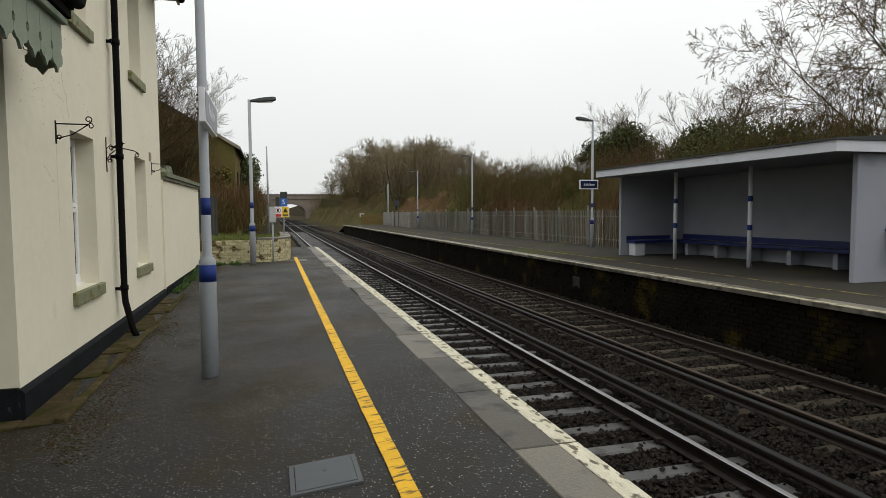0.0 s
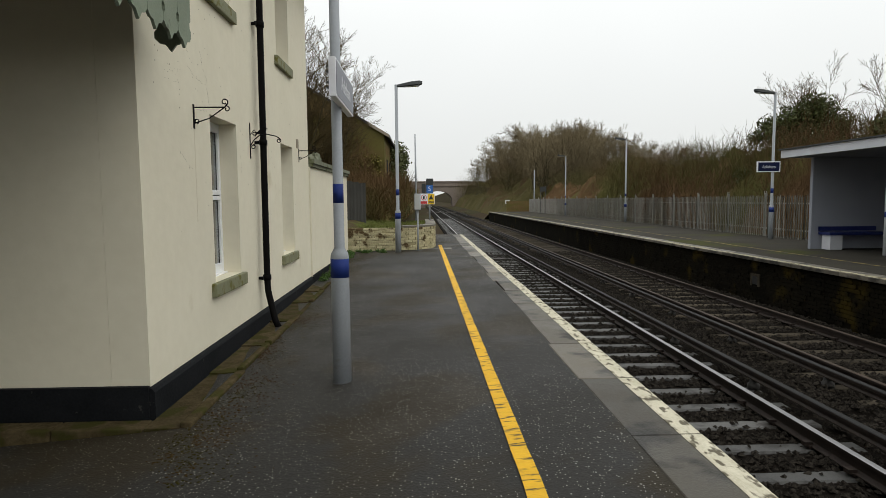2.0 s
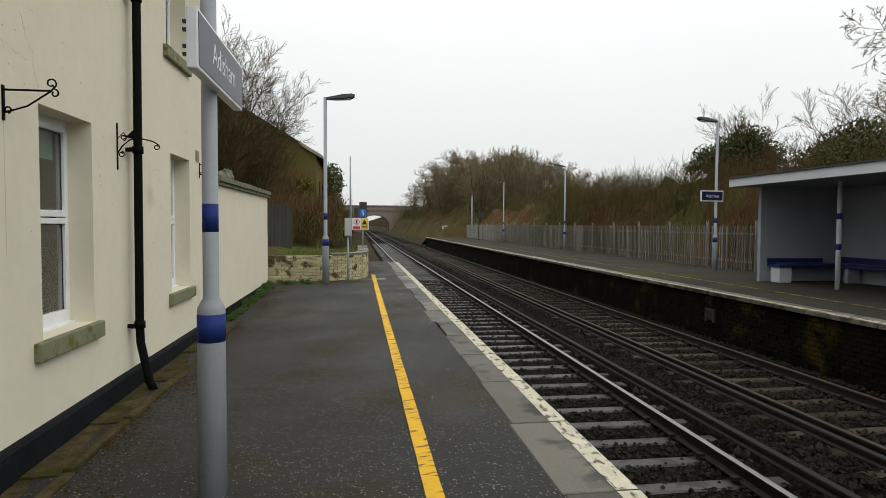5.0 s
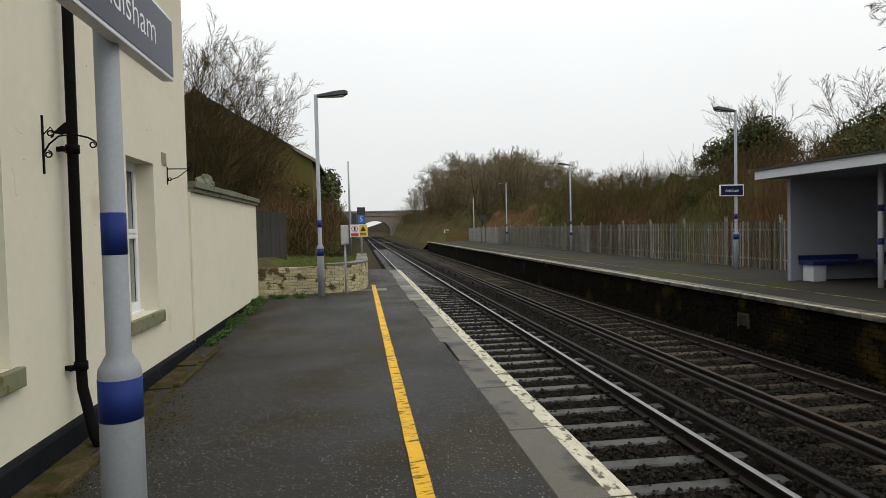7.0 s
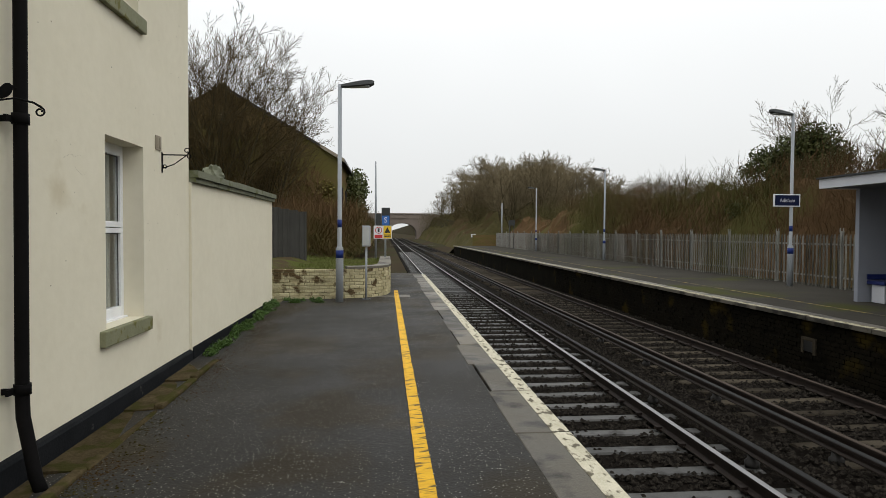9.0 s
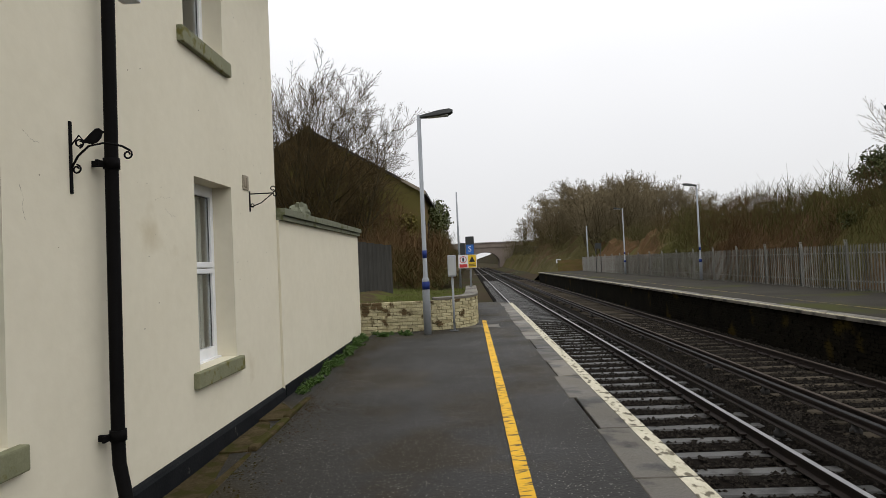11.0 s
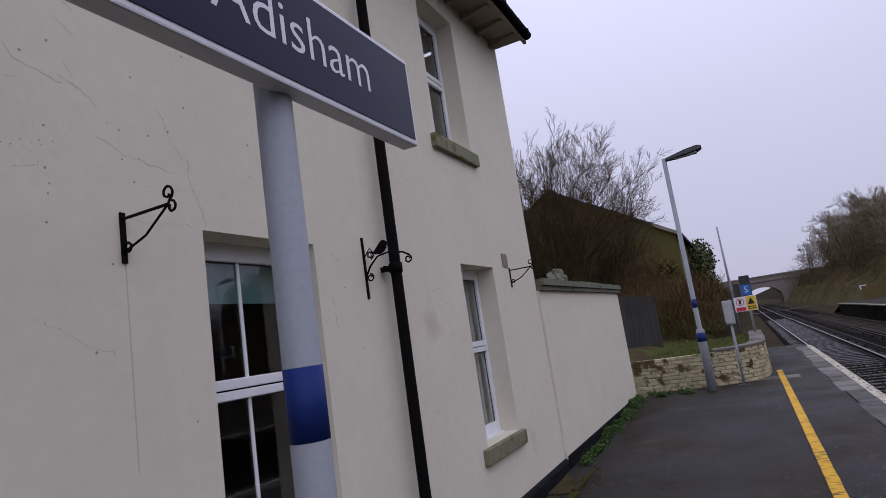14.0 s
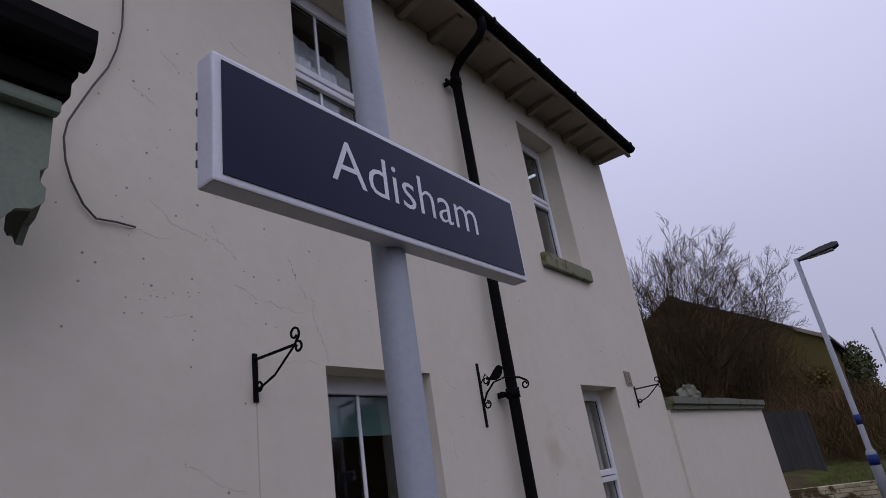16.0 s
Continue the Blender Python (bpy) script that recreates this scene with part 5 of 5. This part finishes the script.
for i in range(6):
    y = SY0 + 0.6 + i * 1.35
    part("support", soft_box(14.95, 15.3, y, y + 0.14, 0, 0.40, 0.01), SHELTER_WALL, bench)
part("support", soft_box(13.25, 13.6, SY1 - 0.45, SY1 - 0.1, 0, 0.40, 0.01), SHELTER_FASCIA, bench, "white end block")
litter = thing("litter_bin", "pale plastic bin with a blue rim on the shelter wall", "bin", (13.9, SY0 - 0.125, 0.45))
bm = bmesh.new()
for z, r in ((0, 0.11), (0.55, 0.15)):
    for x, y in ((-r, 0), (r, 0), (r * 0.9, -r * 1.4), (-r * 0.9, -r * 1.4)):
        bm.verts.new((x, y, z))
bmesh.ops.convex_hull(bm, input=bm.verts[:])
part("body", bm, BIN_GREY, litter)
part("rim", boxes((-0.16, 0.16, -0.22, 0, 0.552, 0.60)), BENCH_BLUE, litter, "blue rim")

# ---- trees and scrub ----
def grow(seed, height, stems, angle, levels, twist=0.14, up=0.25, first=0.25, lean=(0, 0), r0=0.09, twig=0.006):
    """Branch segments (start, end, radii, level) of a bare tree; angle: how far side shoots stand off, in degrees."""
    g = random.Random(seed)
    segs = []

    def branch(p, d, length, r, level):
        n = (7, 5, 4, 3, 3)[level]
        step = length / n
        for i in range(n):
            bend = Vector((g.gauss(0, 1), g.gauss(0, 1), g.gauss(0, 0.7))) * twist
            d = (d + bend + Vector((0, 0, up * 0.16))).normalized()
            q = p + d * step
            ra, rb = r * (1 - 0.8 * i / n), r * (1 - 0.8 * (i + 1) / n)
            segs.append((p, q, max(ra, twig), max(rb, twig * 0.75), level))
            p = q
            if level < levels and (i + 1) / n > (first if level == 0 else 0.15):
                for _ in range(2 if g.random() < 0.75 else 1):
                    side = Vector((g.gauss(0, 1), g.gauss(0, 1), g.gauss(0, 1)))
                    side = (side - d * side.dot(d)).normalized()
                    a = radians(angle * g.uniform(0.7, 1.25))
                    branch(q, d * math.cos(a) + side * math.sin(a), length * (0.58 - 0.28 * (i + 1) / n) * g.uniform(0.75, 1.15), rb * 0.72, level + 1)

    for s in range(stems):
        a = 6.2832 * s / max(stems, 1) + g.uniform(-0.3, 0.3)
        tilt = 0.0 if stems == 1 else g.uniform(0.1, 0.42)
        branch(Vector((0.15 * math.cos(a) * (stems > 1), 0.15 * math.sin(a) * (stems > 1), -0.1)),
               Vector((math.cos(a) * tilt + lean[0], math.sin(a) * tilt + lean[1], 1)).normalized(), height * g.uniform(0.75, 0.95), r0, 0)
    return segs


def prisms(name, segs, material, parent):
    verts, faces = [], []
    for p, q, ra, rb, lv in segs:
        d = (q - p).normalized()
        s = d.orthogonal().normalized()
        u = d.cross(s)
        n, k = len(verts), 5 if lv == 0 else 3
        for c, r in ((p, ra), (q, rb)):
            verts += [tuple(c + r * (math.cos(6.2832 * j / k) * s + math.sin(6.2832 * j / k) * u)) for j in range(k)]
        faces += [(n + j, n + (j + 1) % k, n + k + (j + 1) % k, n + k + j) for j in range(k)]
    return many(name, verts, faces, material, parent)


def leaves(name, spots, count, size, material, parent, seed=1, shell=0.6):
    """Small bent leaves scattered through balls (centre, radius)."""
    g = np.random.RandomState(seed)
    verts, faces = [], []
    total = sum(r * r for _, r in spots)
    for c, r in spots:
        for _ in range(int(count * r * r / total)):
            v = g.normal(size=3)
            v *= r * (shell + (1.1 - shell) * g.rand()) / np.linalg.norm(v)
            p = np.array(c) + v * (1, 1, 0.9)
            a, b = g.normal(size=3), g.normal(size=3)
            a /= np.linalg.norm(a)
            b -= a * (a @ b)
            b /= np.linalg.norm(b)
            s = size * g.uniform(0.6, 1.3)
            n = len(verts)
            verts += [tuple(p - a * s), tuple(p + b * s * 0.6), tuple(p + a * s), tuple(p - b * s * 0.6 + np.cross(a, b) * s * 0.3)]
            faces += [(n, n + 1, n + 2), (n, n + 2, n + 3)]
    return many(name, verts, faces, material, parent)


def bare_tree(label, place, segs, bark=BARK, twig=TWIG, scale=1.0, turn=0, group="bare trees"):
    t = thing("bare_tree", label, "tree", place, group, turn=turn)
    t.scale = (scale, scale, scale)
    prisms("trunk", [s for s in segs if s[4] <= 1], bark, t)
    prisms("crown", [s for s in segs if s[4] > 1], twig, t)
    return t


sallow = grow(14, 7.4, 11, 36, 3, 0.075, 0.35, 0.2, r0=0.065, twig=0.0068)
bare_tree("many-stemmed bare tree behind the garden wall", (-4.2, 22.5, 0.6), sallow, scale=1.0)
sallow2 = grow(15, 6.6, 10, 38, 3, 0.075, 0.35, 0.2, r0=0.06, twig=0.0068)
bare_tree("many-stemmed bare tree beside the gabled building", (-2.3, 24.0, 0.6), sallow2, scale=0.98)
bare_tree("bare tree behind the garden wall", (-7.6, 23.0, 0.6), sallow2, turn=130, scale=1.1)
wide = grow(21, 8.5, 1, 52, 4, 0.11, 0.15, 0.2, r0=0.2, twig=0.008)
arching = grow(29, 9.8, 5, 44, 4, 0.07, -0.1, 0.15, lean=(-0.25, 0.2), r0=0.07, twig=0.0085)
tall = grow(22, 8.6, 5, 38, 3, 0.09, 0.4, 0.2, r0=0.10, twig=0.009)
wood_form = grow(24, 9.0, 5, 44, 3, 0.10, 0.25, 0.15, r0=0.12, twig=0.014)
wood_top = max(q.z for _, q, _, _, _ in wood_form)
bush = grow(23, 4.6, 7, 48, 3, 0.12, 0.2, 0.1, r0=0.05, twig=0.009)
big = bare_tree("large bare tree spreading over the shelter", (22.4, 7.2, 0), arching)
tr = bare_tree("bare tree with ivy behind the fence", (21.0, 24.8, 0), tall, scale=0.76)
ivy_rng = random.Random(77)
clumps = []
for k in range(46):
    h, a = ivy_rng.uniform(0.8, 7.4), ivy_rng.uniform(0, 6.2832)
    q = ivy_rng.uniform(0.2, 1.0) * (3.9 - 0.05 * (h - 3.4) ** 2 - (0.42 * (h - 4) if h > 4 else 0))
    clumps.append(((q * math.cos(a), q * math.sin(a), h), ivy_rng.uniform(0.6, 1.25)))
leaves("ivy", clumps, 60000, 0.10, IVY, tr, 4, 0.1)
tr2 = bare_tree("bare tree with ivy behind the shelter", (20.5, 15.5, 0), wide, turn=75, scale=0.85)
leaves("ivy", [((0, 0, 3.0), 2.0), ((0.8, 0.5, 4.8), 1.6), ((-1.4, -0.3, 4.4), 1.5), ((0, 1.8, 3.8), 1.5), ((-0.2, -2.0, 3.4), 1.6)], 24000, 0.09, IVY, tr2, 5, 0.25)
copy_thing(tr, pose(22.5, 19.0, -0.8, 0, 0, 140))
copy_thing(tr, pose(20.3, 11.0, -1.8, 0, 0, 260))
spots = [(21.5, 30, 1.0), (23, 34, 0.85), (22, 38.5, 0.8), (24, 43, 0.85), (23, 48, 0.9), (25, 53, 0.95), (23.5, 58, 1.0), (25, 63, 1.05), (24, 67, 1.1)]
bt = bare_tree("tangled bare tree behind the fence", (20.8, 27.8, 0), bush, scale=0.95)
for i, (x, y, s) in enumerate(spots):
    c = copy_thing(bt, pose(x, y, 0.5, 0, 0, 47 * i))
    c.scale = (0.78 * s, 0.78 * s, 0.72 * s)


def tree_line(x, y):
    """Height of the wood's crown: a broad dome beside the line that sinks to both ends."""
    side = (x - 2.4) / (y + 1.3)
    return 1.5 + (y + 1.3) * float(np.interp(side, (0.06, 0.10, 0.16, 0.20, 0.27, 0.34, 0.40, 0.55), (0.068, 0.078, 0.112, 0.130, 0.136, 0.112, 0.098, 0.10)))


# crowns of the far wood use the paler, haze-toned twig colour
wood = bare_tree("tall bare woodland tree beside the cutting", (22, 74, 0.5), wood_form, twig=HAZE_TWIG)
for i in range(34):
    x = 18 + 22 * ((i * 0.618) % 1)
    y = 73 + 3.2 * i * (0.6 + 0.4 * ((i * 0.37) % 1))
    foot = 1.0 + (y - 72) * 0.03
    s = min(1.3, max(0.55, (tree_line(x, y) * (0.94 + 0.1 * ((i * 0.77) % 1)) - foot) / wood_top))
    c = copy_thing(wood, pose(x, y, foot, 0, 0, 83 * i))
    c.scale = (s, s, s)
lone = bare_tree("bare tree on the skyline by the bridge", (18.5, 172, 5.5), wood_form, twig=HAZE_TWIG, scale=0.8, turn=200)
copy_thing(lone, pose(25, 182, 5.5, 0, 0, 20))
for i in range(4):
    c = copy_thing(bt, pose(-3.5 + 1.1 * i, 26.5 + 0.8 * i, 0.3, 0, 0, 70 * i))
    c.scale = (0.5, 0.5, 0.5)
for i in range(9):
    c = copy_thing(bt, pose(-0.6 - 1.2 * (i % 3), 50 + 11 * i, -0.4 + 0.25 * i, 0, 0, 95 * i))
    c.scale = (0.7, 0.7, 0.7)


def scrub(name, label, material, boxes_, count, length, seed):
    """A thicket of fine crossing stems that fills boxes (x0, x1, y0, y1, z0, top)."""
    g = np.random.RandomState(seed)
    verts, faces = [], []
    vol = [(b[1] - b[0]) * (b[3] - b[2]) for b in boxes_]
    for b, w in zip(boxes_, vol):
        for _ in range(int(count * w / sum(vol))):
            x, y = g.uniform(b[0], b[1]), g.uniform(b[2], b[3])
            top = b[5] * (0.72 + 0.5 * (noise.noise((x * 0.25, y * 0.25, seed)) * 0.5 + 0.5))
            z = b[4] + (top - b[4]) * g.rand() ** 0.8 * 0.85
            ln = length * g.uniform(0.5, 1.3)
            d = np.array([g.normal() * 0.5, g.normal() * 0.5, abs(g.normal()) * 0.6 + 0.35])
            d *= ln / np.linalg.norm(d)
            bend = g.normal(size=3) * 0.12 * ln
            p = np.array([x, y, z])
            r = 0.009 * g.uniform(0.6, 1.6)
            n = len(verts)
            for q, rr in ((p, r), (p + d * 0.5 + bend, r * 0.7), (p + d, r * 0.3)):
                for j in range(3):
                    a = 2.0944 * j
                    verts.append((q[0] + rr * math.cos(a), q[1] + rr * math.sin(a), q[2]))
            for k in (0, 3):
                faces += [(n + k + j, n + k + (j + 1) % 3, n + k + 3 + (j + 1) % 3, n + k + 3 + j) for j in range(3)]
    return tagged(many(name, verts, faces, material), label, "scrub", kind="stuff")


def bank(name, label, material, x0, x1, y0, y1, z0, top, step, seed):
    """The dense inner mass of a thicket: a lumpy bank."""
    bm = bmesh.new()
    nx, ny = max(3, int((x1 - x0) / step)), int((y1 - y0) / step)
    g = {}
    for i in range(nx + 1):
        for j in range(ny + 1):
            x, y = x0 + (x1 - x0) * i / nx, y0 + (y1 - y0) * j / ny
            k = min(1.0, (0.25 + i / nx * 2.2))
            h = top(y) if callable(top) else top
            z = z0 + (h - z0) * k * (0.68 + 0.42 * noise.noise((x * 0.35, y * 0.3, seed)) + 0.22 * noise.noise((x * 1.1, y * 1.1, seed)))
            g[i, j] = bm.verts.new((x + 0.5 * noise.noise((x, y, seed + 9)), y, z0 - 0.3 if i == 0 else z))
    for i in range(nx):
        for j in range(ny):
            bm.faces.new((g[i, j], g[i + 1, j], g[i + 1, j + 1], g[i, j + 1]))
    return tagged(part(name, bm, material), label, "scrub", kind="stuff")


bank("thicket", "dense russet winter scrub behind the palisade fence", RED_TWIG, 16.2, 24, -12, 74, -0.1, 4.0, 0.7, 3)
bank("thicket", "dense olive winter scrub on the cutting slope", OLIVE_TWIG, 12.6, 40, 76, 198, -1.0, lambda y: float(np.interp(y, (76, 95, 120, 150, 198), (4.5, 7.0, 8.0, 8.5, 8.5))), 2.0, 4)
bank("thicket", "dense olive winter scrub under the trees", OLIVE_TWIG, 22, 40, -12, 78, -0.1, 5.6, 1.0, 6)
scrub("scrub_stems", "fine bare russet stems behind the palisade fence", RED_TWIG, [(16.0, 21, -4, 45, 0.2, 4.6)], 24000, 0.9, 7)
scrub("scrub_stems", "fine bare olive stems of the thicket", OLIVE_TWIG, [(18.0, 27, 10, 74, 1.0, 4.9)], 26000, 0.85, 8)
scrub("scrub_stems", "fine bare stems along the cutting", OLIVE_TWIG, [(12.8, 28, 76, 195, -0.6, 7.6)], 16000, 1.9, 9)
scrub("scrub_stems", "russet brambles behind the low wall", RED_TWIG, [(-1.2, 1.6, 19.5, 29, 0.5, 2.6), (-6, -0.5, 25, 29.8, 0.5, 4.5)], 7000, 0.8, 10)
scrub("scrub_stems", "bare bushes left of the line", OLIVE_TWIG, [(-5, 1.2, 46, 150, -0.8, 3.0)], 5000, 1.6, 12)
bank("thicket", "bare bushes along the left of the line", OLIVE_TWIG, -9, 1.2, 48, 198, -0.8, lambda y: float(np.interp(y, (48, 100, 198), (1.2, 2.5, 6.0))), 2.0, 14)

ivy = leaves("ivy", [((GX1 + 0.15, 36 + i * 1.3, 0.8 + 1.15 * k), 0.95) for i in range(7) for k in range(4)] + [((GX1 + 0.4, 43.5, 4.6), 0.9), ((GX1 + 0.3, 41.5, 5.2), 0.8), ((GX1 + 0.4, 39.5, 5.0), 0.8)], 9000, 0.10, IVY, None, 6, 0.4)
tagged(ivy, "dark green ivy covering the building side", "ivy", kind="stuff")
ivy = leaves("ivy", [((GX1 - 0.7, GY0 - 0.1, 1.2 + k * 0.8), 0.55) for k in range(4)], 1500, 0.09, YELLOW_IVY, None, 7, 0.4)
tagged(ivy, "yellowed creeper at the building corner", "ivy", kind="stuff")

# grass on the raised bed and weeds at the wall's foot
verts, faces = [], []
for _ in range(7000):
    x, y = nr.uniform(-0.6, 2.3), 13.1 + 6.5 * nr.rand() ** 1.5
    if (x > 1.6 and y < 13.35) or (x > 1.95 and y < 13.7):
        continue
    z = 0.60 + 0.07 * noise.noise((x, y, 2))
    h, a, w = nr.uniform(0.03, 0.10), nr.uniform(0, 6.28), 0.006
    n = len(verts)
    verts += [(x - w * math.cos(a), y - w * math.sin(a), z - 0.01), (x + w * math.cos(a), y + w * math.sin(a), z - 0.01), (x + nr.normal() * 0.03, y + nr.normal() * 0.03, z + h)]
    faces.append((n, n + 1, n + 2))
tagged(many("grass", verts, faces, GRASS), "short mossy grass on the raised bed", "grass", kind="stuff")
wd = []
for i in range(60):
    y = 7.0 + 5.0 * rng.random() ** 0.8
    wd.append(((0.16 + rng.uniform(-0.02, 0.14), y, platform_z(0.2, y) + 0.03), rng.uniform(0.04, 0.11)))
wd += [((0.3 + rng.uniform(0, 0.9), 12.3 + rng.uniform(-0.3, 0.25), 0.02), rng.uniform(0.05, 0.1)) for _ in range(14)]
tagged(leaves("weeds", wd, 6500, 0.022, WEED, None, 8, 0.1), "small green weeds along the wall foot", "weeds", kind="stuff")

# ---- palisade fence ----
fence = thing("palisade_fence", "grey galvanised palisade fence with pointed pales", "fence")
pale_bm = bmesh.new()
sec = [(-0.006, -0.034), (0.012, -0.018), (0.0, 0.0), (0.012, 0.018), (-0.006, 0.034)]
lo = [pale_bm.verts.new((x, y, 0.0)) for x, y in sec]
hi = [pale_bm.verts.new((x, y, z)) for (x, y), z in zip(sec, (1.44, 1.52, 1.46, 1.52, 1.44))]
for j in range(4):
    pale_bm.faces.new((lo[j], lo[j + 1], hi[j + 1], hi[j]))
bmesh.ops.solidify(pale_bm, geom=pale_bm.faces[:], thickness=0.004)
pale_mesh = bpy.data.meshes.new("pale")
pale_bm.to_mesh(pale_mesh)
pale_bm.free()
pale_mesh.materials.append(PALISADE)
FX, y = 14.95, 11.95
far_pales = bmesh.new()
while y < 67:
    if y < 52:
        o = new("pale", pale_mesh)
        o.parent, o.location = fence, (FX, y, rng.uniform(-0.012, 0.012))
        o.rotation_euler = (rng.uniform(-0.012, 0.012), 0, 0)
    else:
        box(far_pales, FX - 0.004, FX + 0.008, y - 0.03, y + 0.03, 0, 1.5)
    y += 0.142
tagged(part("far_pales", far_pales, PALISADE, fence), kind="stuff")
y = 12.0
while y < 67:
    pb = boxes((FX + 0.03, FX + 0.10, y - 0.035, y + 0.035, -0.05, 1.60))
    po = part("post", pb, PALISADE, fence, "steel post with a forked tip")
    part("finial", boxes((FX + 0.04, FX + 0.06, y - 0.07, y - 0.045, 1.56, 1.68), (FX + 0.04, FX + 0.06, y + 0.045, y + 0.07, 1.56, 1.68), (FX + 0.04, FX + 0.06, y - 0.05, y + 0.05, 1.58, 1.60)), PALISADE, po)
    for z in (0.28, 1.2):
        part("rail", boxes((FX + 0.018, FX + 0.028, y - 0.01, y + 2.73, z, z + 0.05)), PALISADE, fence)
    y += 2.75

# ---- coping slabs of both platforms ----
def coping_run(x0, x1, y0, y1, length, name, label, line, lx0, lx1, overhang):
    run = thing(name, label, "kerb", kind="structure")
    y = y0
    while y < y1 - 0.1:
        b = min(y + length * rng.uniform(0.99, 1.01), y1)
        off = rng.uniform(-0.05, 0.03)
        a0, a1 = (x0 + off, x1) if overhang > 0 else (x0, x1 + off)
        top = 0.004 + rng.uniform(-0.002, 0.005)
        s = part("slab", soft_box(a0, a1, y + 0.007, b - 0.007, -0.075, top, 0.006, 1), COPING, run)
        part("painted_edge", boxes((lx0, lx1, y + 0.009, b - 0.009, top + 0.0005, top + 0.003)), line, s)
        y = b
    return run


coping_run(3.455, EDGE, -13.035, 20.5, 1.185, "kerb_near_coping", "grey concrete coping slabs with a worn white edge", WHITE_LINE, EDGE - 0.14, EDGE - 0.008, 1)
coping_run(FAR_EDGE - 0.06, FAR_EDGE + 0.36, -10, 68, 1.5, "kerb_far_coping", "mossy concrete coping slabs with a worn white edge", FAR_LINE, FAR_EDGE - 0.053, FAR_EDGE + 0.09, -1)
